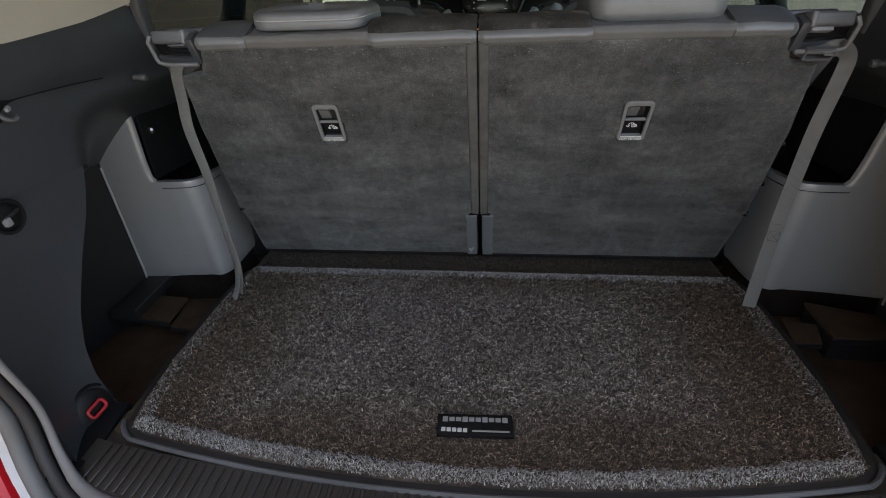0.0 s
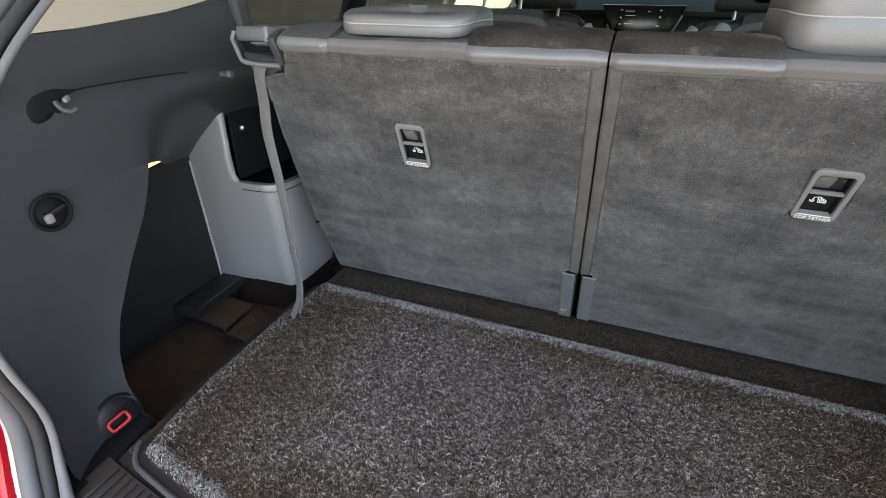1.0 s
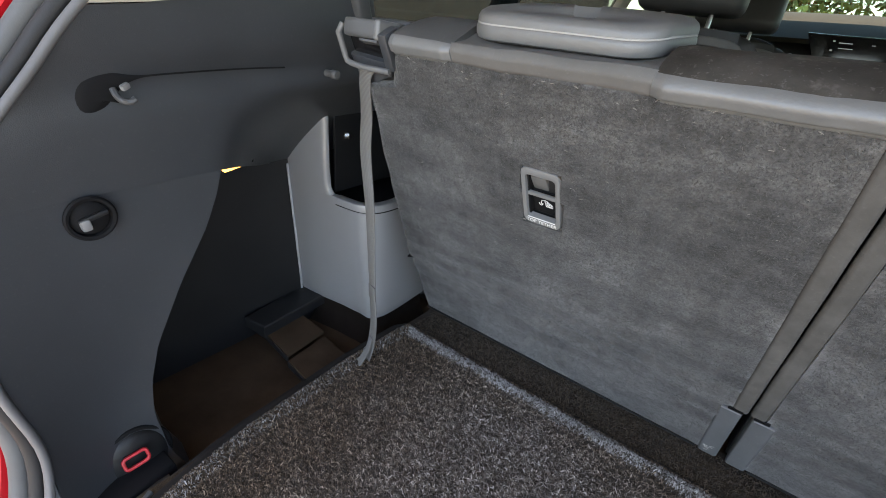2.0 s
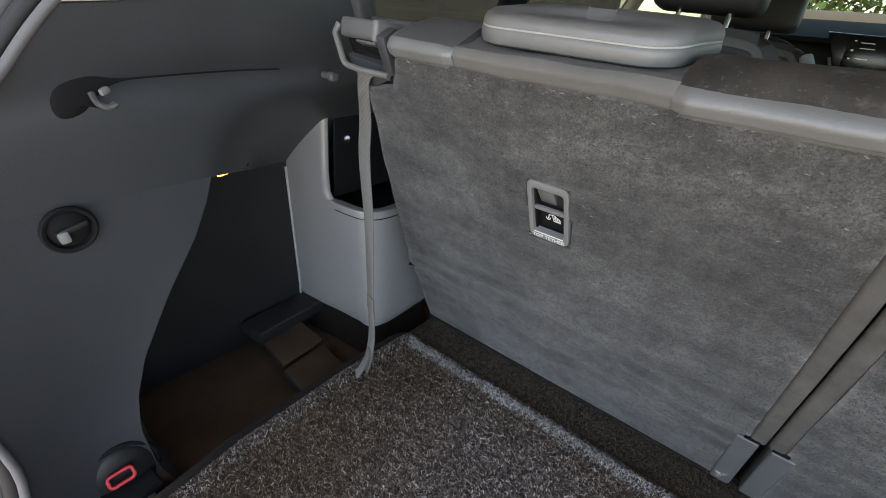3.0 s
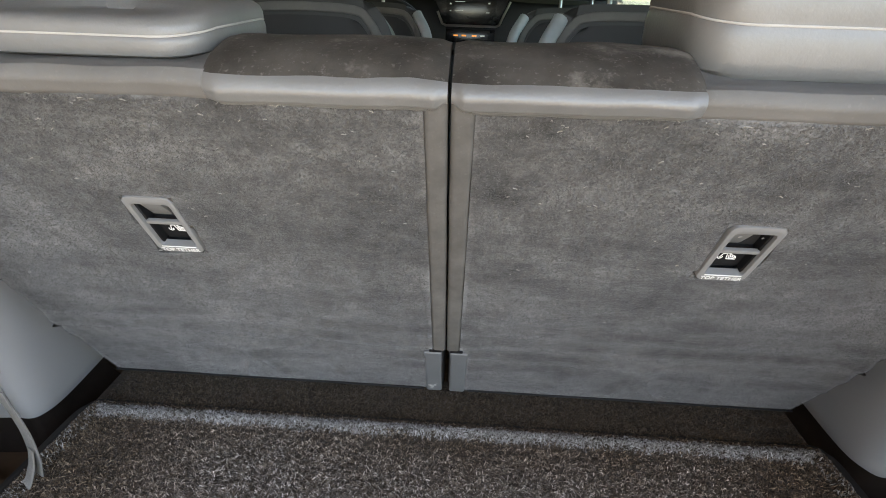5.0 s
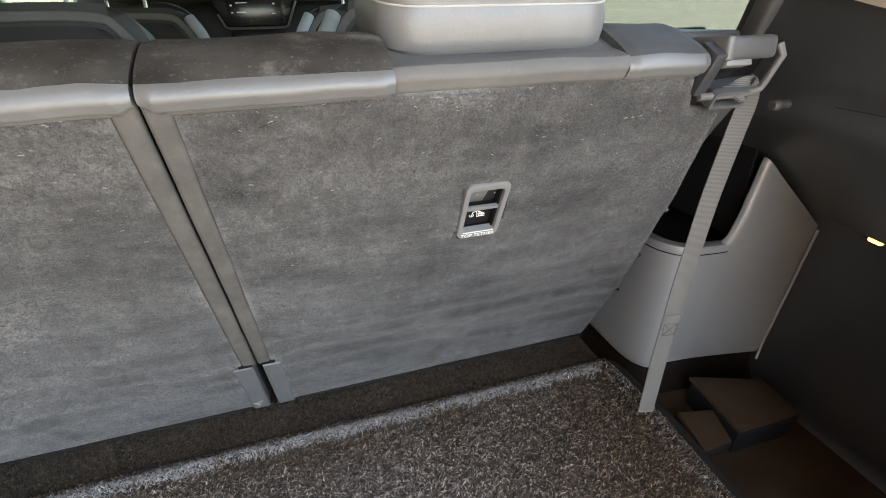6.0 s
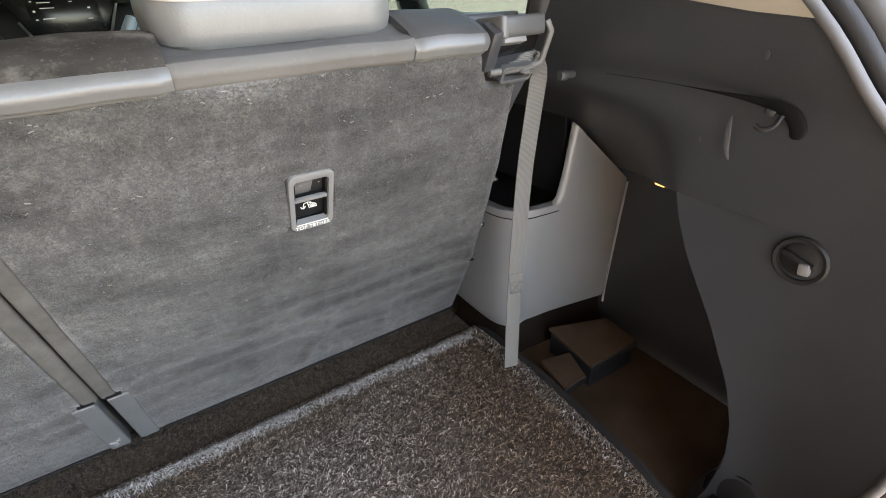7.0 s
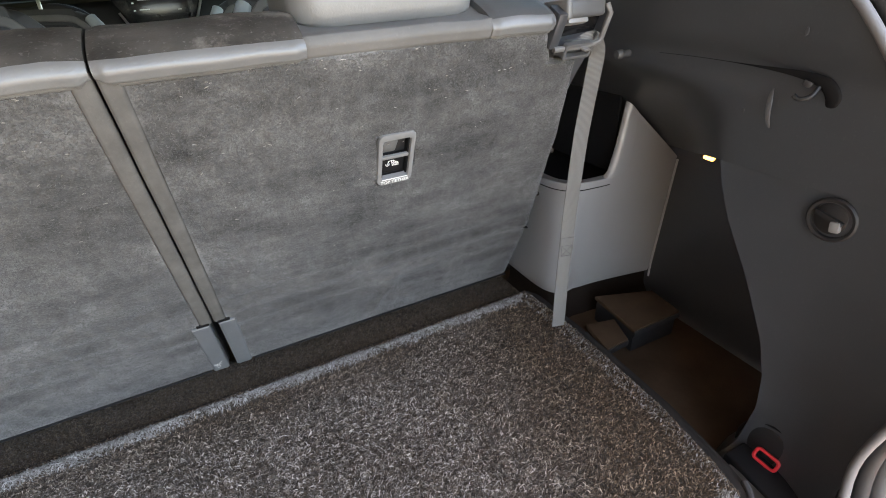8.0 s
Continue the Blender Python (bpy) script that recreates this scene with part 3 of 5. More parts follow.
        y = p.y + 0.028 * (1 - min(1, max(0, z) / 0.30)) * (0.4 + 0.6 * smooth01((x - 0.635) / 0.05))
        return Vector((s * x, y, z)) + behind(u) * tuck

    rows_v = [0, 0.02, 0.04, 0.06] + steps(0.1, 1, 10)
    bm = sheet(arch, range(0, 11), rows_v, lambda u, v: (0, 0.014, 0))
    sheet(lambda u, v: arch(u, v, True), range(10, 43), rows_v, lambda u, v: behind(u) * 0.012, bm)
    # rounded cheek down the side of the open bin
    cheek = [(0.0, 0.0), (0.010, 0.0012), (0.017, 0.004), (0.0195, 0.008), (0.020, 0.012)]
    peak, slope = (0.400 if s < 0 else 0.388), far_z / (far_x - path[12].x)

    def side_cheek(k, q):
        p, (cx, cy) = path[10], cheek[k]
        z = 0.2505 + (peak - slope * max(0.0, p.x - cx - path[12].x) - 0.2505) * q
        f = max(0.0, 1 - (z - 0.2505) / 0.014)
        return Vector((s * (p.x - cx - (0.008 * f * f + (0.022 * (1 - q) if s > 0 else 0.0)) * (k > 0)), p.y + cy + 0.028 * (1 - min(1, z / 0.30)), z))

    sheet(side_cheek, range(5), steps(0, 1, 12), lambda k, q: (s * 0.003, 0.003, 0), bm)
    arch_ob = single("wheel_arch_trim_" + side, bm, TRIM_GREY, "satin grey plastic wheel arch trim with an open bin", "side trim", "structure")
    # carpet strip whose near-black colour paints the shade at the panel's foot
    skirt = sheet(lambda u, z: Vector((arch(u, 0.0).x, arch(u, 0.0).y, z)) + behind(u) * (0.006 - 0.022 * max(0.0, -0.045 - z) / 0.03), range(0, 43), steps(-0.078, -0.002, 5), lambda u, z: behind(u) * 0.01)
    part("carpet_skirt", skirt, POCKET_SHADED, arch_ob, "brown carpet along the panel foot, darkened for the shade there")
    # lip round the bin, with a joint under it
    lip_rows = [(0.945, -0.0005), (0.948, 0.0018), (0.985, 0.0022), (0.998, 0.0010), (1.002, -0.004), (1.002, -0.014)]
    lip_bm = sheet(lambda u, k: arch(u, lip_rows[k][0], True) - behind(u) * lip_rows[k][1], range(14, 39), range(6), lambda u, k: behind(u) * 0.004 + Vector((0, 0, -0.002)))
    part("bin_lip", lip_bm, TRIM_GREY, arch_ob)
    groove = [arch(u, 0.940, True) - behind(u) * 0.0002 for u in range(14, 39)]
    groove = [arch(14, v, True) - behind(14) * 0.0006 for v in (0.99, 0.965, 0.948)] + groove
    part("bin_seam", sweep(groove, ring(0.0009, 6), (0, -0.3, 1)), BLACK, arch_ob, "dark joint line")
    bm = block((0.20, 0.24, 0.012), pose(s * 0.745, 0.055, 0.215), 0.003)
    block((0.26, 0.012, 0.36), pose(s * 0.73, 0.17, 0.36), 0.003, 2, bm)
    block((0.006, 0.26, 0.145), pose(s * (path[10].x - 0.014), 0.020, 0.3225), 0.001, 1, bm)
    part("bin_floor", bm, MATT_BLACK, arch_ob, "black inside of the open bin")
    # highlight of the rounded panel edge, painted as a thin pale strip
    bright = [Vector((s * (far_out - 0.02 * (z + 0.11) / 0.45 - 0.0015), PLAN[0][1] - 0.0015 + 0.028 * (1 - max(0, z) / 0.3), z)) for z in steps(-0.02, 0.400 - far_z - 0.004, 8)]
    part("panel_edge", sweep(bright, ring(0.0022, 8), (0, -1, 0)), EDGE_GLINT, arch_ob, "pale strip painting the highlight on the panel edge")

    # ledge box and flaps in the niche
    if s < 0:
        bm = plate([(-0.853, -0.118), (-0.834, -0.272), (-0.776, -0.266), (-0.790, -0.090)], -0.030, -0.006, Matrix.Identity(4), 0.006, 3)
        block((0.05, 0.13, 0.05), pose(-0.832, -0.175, -0.052, 0, 0, 6), 0.003, 2, bm)
        single("ledge_" + side, bm, TRIM_DARK, "dark plastic ledge in the side pocket", "ledge", "structure")
        quads = [[(-0.815, -0.165), (-0.800, -0.255), (-0.702, -0.268), (-0.712, -0.172)], [(-0.7095, -0.172), (-0.6995, -0.268), (-0.615, -0.280), (-0.630, -0.182)]]
    else:
        bm = plate([(0.700, -0.258), (0.812, -0.260), (0.822, -0.187), (0.710, -0.145)], -0.075, -0.024, Matrix.Identity(4), 0.004, 2)
        single("ledge_" + side, bm, TRIM_DARK, "black plastic ledge in the side pocket", "ledge", "structure")
        quads = [[(0.694, -0.264), (0.816, -0.264), (0.825, -0.185), (0.707, -0.141)], [(0.623, -0.269), (0.678, -0.266), (0.699, -0.207), (0.638, -0.193)]]
    for k, quad in enumerate(quads):
        flap = thing("floor_flap", "brown felt flap over the side pocket", "floor flap", group="side pocket flaps")
        z = (-0.030 if s < 0 else -0.012) - 0.012 * k
        part("flap_board", plate(quad, z - 0.008, z, Matrix.Identity(4), 0.003, 2), POCKET, flap)
        a, c = Vector((*quad[1 if s < 0 else 0], z - 0.010)), Vector((*quad[2 if s < 0 else 1], z - 0.010))
        part("flap_edge", sweep([a, c], rounded(0.004, 0.012, 0.001, 1), (0, 0, 1)), TRIM_DARK, flap, "black plastic edge")

    # cargo lamp
    lamp = thing("cargo_lamp", "small lit amber cargo lamp in the side trim", "lamp", group="cargo lamps")
    L = look((s * (0.763 if s < 0 else 0.769), -0.292 if s < 0 else -0.281, 0.336 if s < 0 else 0.327), (s * 0.60, -0.40, 0.20), -30 if s < 0 else 22)
    part("housing", block((0.056 if s < 0 else 0.026, 0.016, 0.008), L, 0.003), TRIM_DARK, lamp)
    part("lens", block((0.048 if s < 0 else 0.017, 0.010, 0.008), L @ pose(0, 0, -0.004), 0.003), LAMP, lamp, "glowing amber lens")

    # round socket with a pale flap
    dial = thing("round_socket", "round black socket with a pale tab in the side trim", "socket", group="round sockets")
    D = pose(s * (0.6485 if s < 0 else 0.6540), -0.529 if s < 0 else -0.516, 0.347 if s < 0 else 0.342) @ pose(0, 0, 0, 0, -s * 90, 0)
    part("rim", lathe([(0.0225, -0.004), (0.0255, 0.000), (0.0255, 0.002), (0.0235, 0.0038), (0.0205, 0.003), (0.019, -0.003)], D), MATT_BLACK if s < 0 else TRIM_DARK, dial)
    part("cap", lathe([(0.019, -0.004), (0.019, -0.001), (0.016, 0.001), (0.004, 0.002)], D), MATT_BLACK if s < 0 else TRIM_DARK, dial)
    part("tab", block((0.013, 0.010, 0.009), D @ pose(-0.005 * s, -0.007, 0.004, 0, 0, 8), 0.003), PLASTIC_PALE, dial, "pale grey tab")
    part("turn_grip", block((0.006, 0.030, 0.006), D @ pose(0.002 * s, 0.002, 0.003, 0, 0, -14 * s), 0.002), TRIM_DARK, dial)

    # bag hook
    fwd = Vector((0, 0.0 if s < 0 else 0.017, 0.0 if s < 0 else -0.004))
    hook = thing("bag_hook", "dark folding bag hook in the side trim", "hook", group="bag hooks")
    crease = spline([(s * 0.6485, -0.492, 0.458), (s * 0.6475, -0.497, 0.470), (s * 0.6465, -0.485, 0.484), (s * 0.6455, -0.455, 0.490), (s * 0.646, -0.40, 0.4925), (s * 0.652, -0.33, 0.493), (s * 0.650, -0.27, 0.493)], 50)
    crease = [p + fwd for p in crease]
    # tapered black sliver laid on the wall paints the shade in the scoop
    part("recess", sweep(crease, ring(0.020 if s < 0 else 0.0075, 14, 0.14 if s < 0 else 0.32), (s, 0, 0), taper=lambda q: 0.35 + 0.65 * smooth01(q / 0.12) if q < 0.2 else 0.05 + 0.95 * (1 - smooth01((q - 0.2) / (0.34 if s < 0 else 0.55)))), MATT_BLACK, hook, "black sliver painting the shade of the scooped recess")
    pts = spline([(s * 0.645, -0.482, 0.480), (s * 0.640, -0.481, 0.473), (s * 0.635, -0.478, 0.469), (s * 0.632, -0.472, 0.468), (s * 0.631, -0.467, 0.471)], 16)
    pts = [p + fwd for p in pts]
    part("prong", sweep(pts, ring(0.0034 if s < 0 else 0.0026, 8), (1, 0.3, 0)), TRIM_LATCH if s < 0 else TRIM_DARK, hook)
    part("tip", block((0.006, 0.010, 0.007), pose(s * (0.634 if s < 0 else 0.638), -0.474 + fwd.y, 0.483 + fwd.z, 20, 0, 20), 0.003), PLASTIC_PALE if s < 0 else TRIM_DARK, hook)

    # red pull loop in a domed socket
    pull = thing("pull_loop", "red plastic pull loop in a black domed socket", "pull loop", group="pull loops")
    dome = []
    for i in range(9):
        a = math.pi / 2 * i / 8
        dome.append((0.045 * math.cos(a) + 0.0005, 0.020 * math.sin(a)))
    part("dome", lathe(dome, pose(s * 0.648, -0.553, -0.016) @ pose(0, 0, 0, 0, -s * 90, 0) @ Matrix.Diagonal((1.15, 0.98, 0.75 if s < 0 else 0.35, 1)), 32), TRIM_DARK, pull)
    # matt black ring stands in for the shadow outlining the dome
    part("groove", sweep([pose(s * 0.6475, -0.553, -0.012) @ Vector((0 if s < 0 else 0.003, 0.0455 * math.cos(q), 0.0530 * math.sin(q))) for q in steps(0, 2 * math.pi, 40)[:-1]], ring(0.0035, 8), (1, 0, 0), closed=True), MATT_BLACK, pull, "black ring painting the shadow round the dome")
    d1, d2 = Vector((-s * 0.12, 0.98, 0.16)), Vector((-s * 0.40, 0.05, -0.85))
    loop = [Vector((s * (0.628 if s < 0 else 0.634), -0.557, 0.008 if s < 0 else -0.004)) + d1 * y + d2 * x for x, y in rounded(0.017, 0.029, 0.005, 5)]
    part("loop", sweep(loop, rounded(0.0046, 0.0046, 0.0014, 3), d1.cross(d2), closed=True), RED_PLASTIC, pull, "glossy red loop")

    # round buffer on the wall near the latch
    peg = thing("wall_peg", "small grey plastic peg on the side trim", "peg", group="wall pegs")
    part("stem", lathe([(0.005, 0), (0.005, 0.014)], pose(s * 0.640, -0.208, 0.485) @ pose(0, 0, 0, 0, -s * 90, 0), 14), PLASTIC if s < 0 else TRIM_LATCH, peg)
    part("head", lathe([(0.005, 0.0), (0.0066, 0.002), (0.0066, 0.010), (0.005, 0.012)], pose(s * 0.628, -0.208, 0.485) @ pose(0, 0, 0, 0, -s * 90, 0), 14), PLASTIC if s < 0 else TRIM_LATCH, peg)
    if s < 0:
        bolt = thing("bin_bolt", "bright steel bolt inside the bin", "bolt")
        part("bolt_head", lathe([(0.005, 0), (0.005, 0.004), (0.003, 0.006)], look((s * 0.735, -0.088, 0.357), (s * 0.60, -1, 0.33)) @ pose(0, 0, 0, 180), 6), STEEL, bolt)
        part("washer", lathe([(0.008, 0), (0.008, 0.0015)], look((s * 0.735, -0.086, 0.357), (s * 0.60, -1, 0.33)) @ pose(0, 0, 0, 180), 18), STEEL, bolt)

# card slot and screw cover on the passenger wall
slot = thing("slot_tab", "pale plastic slot tab on the side trim", "slot")
part("tab_blade", sweep(spline([(0.6440, -0.4205, 0.468), (0.6405, -0.4222, 0.457), (0.6400, -0.4250, 0.438), (0.6435, -0.4278, 0.425)], 14), rounded(0.0056, 0.0030, 0.001, 2), (-1, 0, 0), taper=lambda q: 0.25 + 0.75 * math.sin(math.pi * q)), PLASTIC, slot)

# roof lining
bm = sheet(lambda u, v: (u, v, 0.885 + 0.02 * math.cos(u * 2)), steps(-0.60, 0.60, 12), steps(-0.24, 2.2, 12), lambda u, v: (0, 0, 0.015))
single("ceiling", bm, BEIGE, "pale beige fabric roof lining", "ceiling", "structure")

# ---- third row seats ----
V = Vector((0, -0.427, 0.9042))   # up the seat back
N = Vector((0, -0.9042, -0.427))  # out of it, to the rear
O = Vector((-0.004, 0.0, 0.012))
OUTER = table([(0.0, 0.577), (0.165, 0.575), (0.30, 0.566), (0.40, 0.556), (0.53, 0.534), (0.5301, 0.490), (0.578, 0.470)])
INNER = 0.0197


def seat_frame(s, a, v, w):
    """A place on the seat: a from the middle of the car, v up its back, w out of it."""
    return O + Vector((s * a, 0, 0)) + V * v + N * w


def seat_pose(s, a, v, w):
    m = Matrix.Identity(4)
    for i in range(3):
        m[i][0], m[i][1], m[i][2], m[i][3] = (1, 0, 0)[i], V[i], N[i], seat_frame(s, a, v, w)[i]
    return m


def pile(name, blades, material, label, parent):
    me = bpy.data.meshes.new(name)
    quads = (np.arange(len(blades)) * 6)[:, None, None] + np.array([[0, 1, 3, 2], [2, 3, 5, 4]])
    me.from_pydata(blades.reshape(-1, 3).tolist(), [], quads.reshape(-1, 4).tolist())
    me.materials.append(material)
    layer = new(name, me)
    layer.parent = parent
    tagged(layer, label, kind="stuff")


fuzz_rng = np.random.default_rng(11)


def wrinkle(s, a, v):
    low = math.exp(-(v / 0.10) ** 2)
    w = 0.004 * noise.noise((s * a * 6 + 3, v * 7, 1.7)) + 0.002 * noise.noise((s * a * 19, v * 25, 4.2))
    fold = 0.0
    for c, lean, size in ((0.260, 0.47, 1.0), (0.326, -0.50, 1.0), (0.300, 0.10, 0.45), (0.42, -0.3, 0.5), (0.17, 0.25, 0.4)):
        d = a - c - lean * (v - 0.05)
        fold += size * 0.0120 * math.exp(-(d / 0.009) ** 2)
    bands = 0.0019 * math.sin(v * 150 + 3 * noise.noise((a * 5, v * 3, s))) * math.exp(-((v - 0.17) / 0.08) ** 2)
    return w * smooth01(v / 0.03) + low * fold * smooth01((v - 0.008) / 0.05) + bands + 0.002 * math.sin(math.pi * min(1, v / 0.578)) ** 0.5


for s in (-1, 1):
    word = "driver" if s < 0 else "passenger"
    seat = thing("rear_seat", "upright third-row seat with dusty grey felt back and leather cap", "car seat", group="third row seats")

    # shell behind the felt
    rim = [(0.0035, 0.0)] + [(0.0035, 0.575)] + [(OUTER(v) + 0.004, v) for v in (0.575, 0.5301, 0.53, 0.40, 0.30, 0.165, 0.0)]
    bm = plate([(s * (a), v) for a, v in rim] if s > 0 else [(s * a, v) for a, v in rim][::-1], -0.085, -0.012, seat_pose(s, 0, 0, 0), 0.004, 3)
    part("shell", bm, TRIM_DARK, seat, "black seat shell")

    PLATE_A = 0.286 if s < 0 else 0.282
    # felt back with its folds
    vs = steps(0.006, 0.578, 84)
    us = steps(0, 1, 90)

    def back(u, v):
        a0 = INNER + (-0.0003 if v > 0.16 else 0.010)
        a1 = OUTER(v)
        a = a0 + (a1 - a0) * u
        edge = min(u * (a1 - a0), (1 - u) * (a1 - a0), 0.578 - v + 0.004, v + 0.002)
        drop = (0.0 if edge == u * (a1 - a0) else 0.006) * (1 - smooth01(edge / 0.010))
        if abs(a - PLATE_A) < 0.0235 and abs(v - 0.419) < 0.041:
            return seat_frame(s, a, v, -0.024)
        return seat_frame(s, a, v, wrinkle(s, a, v) - drop)

    part("felt_back", sheet(back, us, vs, lambda u, v: -N * 0.010), FELT, seat, "dusty grey needled felt")

    # fuzz: fine curled fibres standing on the felt
    COUNT = 90000
    fu, fv = fuzz_rng.uniform(0.008, 0.992, COUNT), fuzz_rng.uniform(0.008, 0.574, COUNT)
    root = np.array([back(float(p), float(q)) for p, q in zip(fu, fv)])
    turn, size = fuzz_rng.uniform(0, 6.283, COUNT), fuzz_rng.uniform(0.0014, 0.0042, COUNT)
    across, along = np.cos(turn)[:, None] * np.array((1.0, 0, 0)) + np.sin(turn)[:, None] * np.array(V), -np.sin(turn)[:, None] * np.array((1.0, 0, 0)) + np.cos(turn)[:, None] * np.array(V)
    wide, curl = fuzz_rng.uniform(0.00012, 0.00028, COUNT), fuzz_rng.uniform(-0.8, 0.8, COUNT)
    stages = []
    for f, h, wd in ((-0.5, 0.1, 1.0), (0.0, 1.0, 0.9), (0.5, 0.3, 0.5)):
        mid = root + along * (size * f)[:, None] + across * (size * curl * f * f)[:, None] + np.array(N) * (0.0011 * h)
        stages += [mid + across * (wide * wd)[:, None], mid - across * (wide * wd)[:, None]]
    hole = (np.abs(fu * 0.53 + 0.025 - PLATE_A) < 0.032) & (np.abs(fv - 0.419) < 0.048)
    pile("felt_fuzz", np.stack(stages, 1)[~hole], FUZZ, "fine curled grey felt fibres", seat)

    # soft roll along the gap
    pts = [seat_frame(s, 0.0102 + 0.0004 * noise.noise((v * 14, s, 3)), v, -0.0026 + 0.0007 * noise.noise((v * 20, s, 8))) for v in steps(0.160, 0.586, 44)]
    part("inner_roll", sweep(pts, [(x, y) for x, y in rounded(0.0184, 0.0104, 0.0048, 7)], N), ROLL, seat, "soft grey fabric roll")

    # hinge cover at the foot of the gap
    clip = part("hinge_cover", plate([(x, y) for x, y in rounded(0.026, 0.152, 0.004, 3)], -0.02, 0.0045, seat_pose(s, 0.019, 0.080, 0.0), 0.0035, 3), CLIP, seat, "blue-grey plastic cover with worn edge")
    part("worn_edge", block((0.024, 0.0018, 0.003), seat_pose(s, 0.019, 0.1555, 0.0036), 0.001), PLASTIC_PALE, clip, "pale worn lip")
    part("slot", block((0.018, 0.0055, 0.010), seat_pose(s, 0.015, 0.1595, -0.001), 0.001), BLACK, clip, "black slot")

    if s < 0:
        marks = bmesh.new()
        for k in range(7):
            x0, y0 = random.uniform(-0.010, 0.004), random.uniform(-0.066, -0.046)
            block((random.uniform(0.003, 0.008), 0.0007, 0.0004), seat_pose(s, 0.019, 0.080, 0.0047) @ pose(x0, y0, 0, 0, 0, random.uniform(-50, 50)), 0.0001, 1, marks)
        part("scuff", marks, SILVER, clip, "pale scratches")
    # black line drawn for the thin shadow under the felt's lower edge
    edge_line = [seat_frame(s, a, 0.0035 + 0.0012 * noise.noise((a * 30, s, 2)), 0.001) for a in steps(0.036, OUTER(0) - 0.004, 40)]
    part("foot_shadow_line", sweep(edge_line, ring(0.0018, 6), N), MATT_BLACK, seat, "thin black line painting the shadow along the foot")

    # leather cap in three pads, each running from the felt over the edge on to the top
    def pad(a0, a1, proud, dip, name, mat, label, top_mat=None, top_label="dark dusty leather top with pale smudges"):
        low = [seat_frame(s, 0, 0.578 + v, w) for v, w in ((-0.0045, -0.001), (-0.001, proud * 0.8), (0.004, proud), (0.0095, proud + 0.0003), (0.0135, proud - 0.0028), (0.0162, proud - 0.0075))]
        line = [(p.y, p.z) for p in low] + [(-0.2465, 0.5545 - dip * 0.2), (-0.2375, 0.5600 - dip * 0.5), (-0.221, 0.5670 - dip), (-0.198, 0.5730 - dip), (-0.172, 0.5730 - dip), (-0.145, 0.563 - dip)]
        fine = spline([(y, z, 0) for y, z in line], 66)

        def at(a, q):
            f = max(0.0, min(1.0, q)) * 66
            i = min(int(f), 65)
            p = fine[i].lerp(fine[i + 1], f - i)
            e = min(a - a0, a1 - a)
            sq = 1 - 0.075 * (1 - smooth01(e / 0.010))
            y, z = -0.20 + (p.x + 0.20) * sq, 0.545 + (p.y - 0.545) * sq
            soft = smooth01((q - 0.25) / 0.3)
            return Vector((O.x + s * a, y, z + 0.0015 * noise.noise((a * 20 * s, y * 30, 7)) + soft * 0.003 * noise.noise((a * 9 * s, y * 20, 3))))

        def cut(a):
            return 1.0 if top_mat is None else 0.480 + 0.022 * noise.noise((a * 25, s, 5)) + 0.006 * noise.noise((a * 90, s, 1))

        def foot(a):
            return 0.22 * max(0.0, 1 - (a - a0) / 0.019) if name == "inner_cap" else 0.0

        across = steps(a0, a0 + 0.02, 8) + steps(a0 + 0.024, a1, 40)
        part(name, sheet(lambda a, k: at(a, foot(a) + (cut(a) - foot(a)) * k), across, steps(0, 1, 30), lambda a, k: (0, 0.006, -0.003)), mat, seat, label)
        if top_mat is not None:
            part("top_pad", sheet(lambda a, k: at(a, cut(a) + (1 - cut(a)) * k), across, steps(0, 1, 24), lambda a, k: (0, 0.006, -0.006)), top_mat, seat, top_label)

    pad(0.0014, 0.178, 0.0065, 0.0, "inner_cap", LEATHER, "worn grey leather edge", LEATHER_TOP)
    pad(0.171, 0.394, 0.001, 0.011, "middle_cap", VINYL, "matt grey middle pad")
    pad(0.387, 0.474, 0.0055, 0.002, "outer_cap", LEATHER, "worn grey leather edge", LEATHER_SHADED, "grey leather top with its shade put into the colour")

    # folded headrest
    hx, rest_y, rest_w = (O.x - 0.285, -0.158, 0.198) if s < 0 else (O.x + 0.282, -0.150, 0.212)
    seam_h, full_h, rise = (0.0155, 0.030, 0.010) if s < 0 else (0.036, 0.082, 0.010)
    bm = bmesh.new()
    rows = []
    outline = rounded(rest_w, 0.150, 0.034, 8)

    def rest_place(x, y, h, k):
        front = (y + 0.075) / 0.150
        px, py = x * (1 - (1 - k) * 0.9) * (1 + 0.05 * front), y * (1 - (1 - k))
        return Vector((hx + px, rest_y + py, 0.556 + h + rise * front * h / full_h + 0.006 * math.sin(front * 3.1)))

    low = [(0.0, 0.93), (0.10, 0.975), (0.35, 0.995), (0.7, 1.0), (0.92, 0.992), (1.0, 0.978)]
    high = [(0.07, 0.99), (0.35, 0.99), (0.62, 0.97), (0.82, 0.92), (0.94, 0.80), (0.985, 0.5), (1.0, 0.05)]
    levels = [(seam_h * h, k) for h, k in low] + [(seam_h + (full_h - seam_h) * h, k) for h, k in high]
    for h, k in levels:
        rows.append([bm.verts.new(rest_place(x, y, h, k)) for x, y in outline])
    n = len(outline)
    for r0, r1 in zip(rows, rows[1:]):
        for i in range(n):
            bm.faces.new((r0[i], r0[(i + 1) % n], r1[(i + 1) % n], r1[i]))
    bm.faces.new(rows[0][::-1])
    bm.faces.new(rows[-1])
    rest = part("headrest", bm, LEATHER, seat, "folded grey leather headrest" if s < 0 else "raised grey leather headrest")
    seam = [rest_place(x, y, seam_h, 0.985) for x, y in outline]
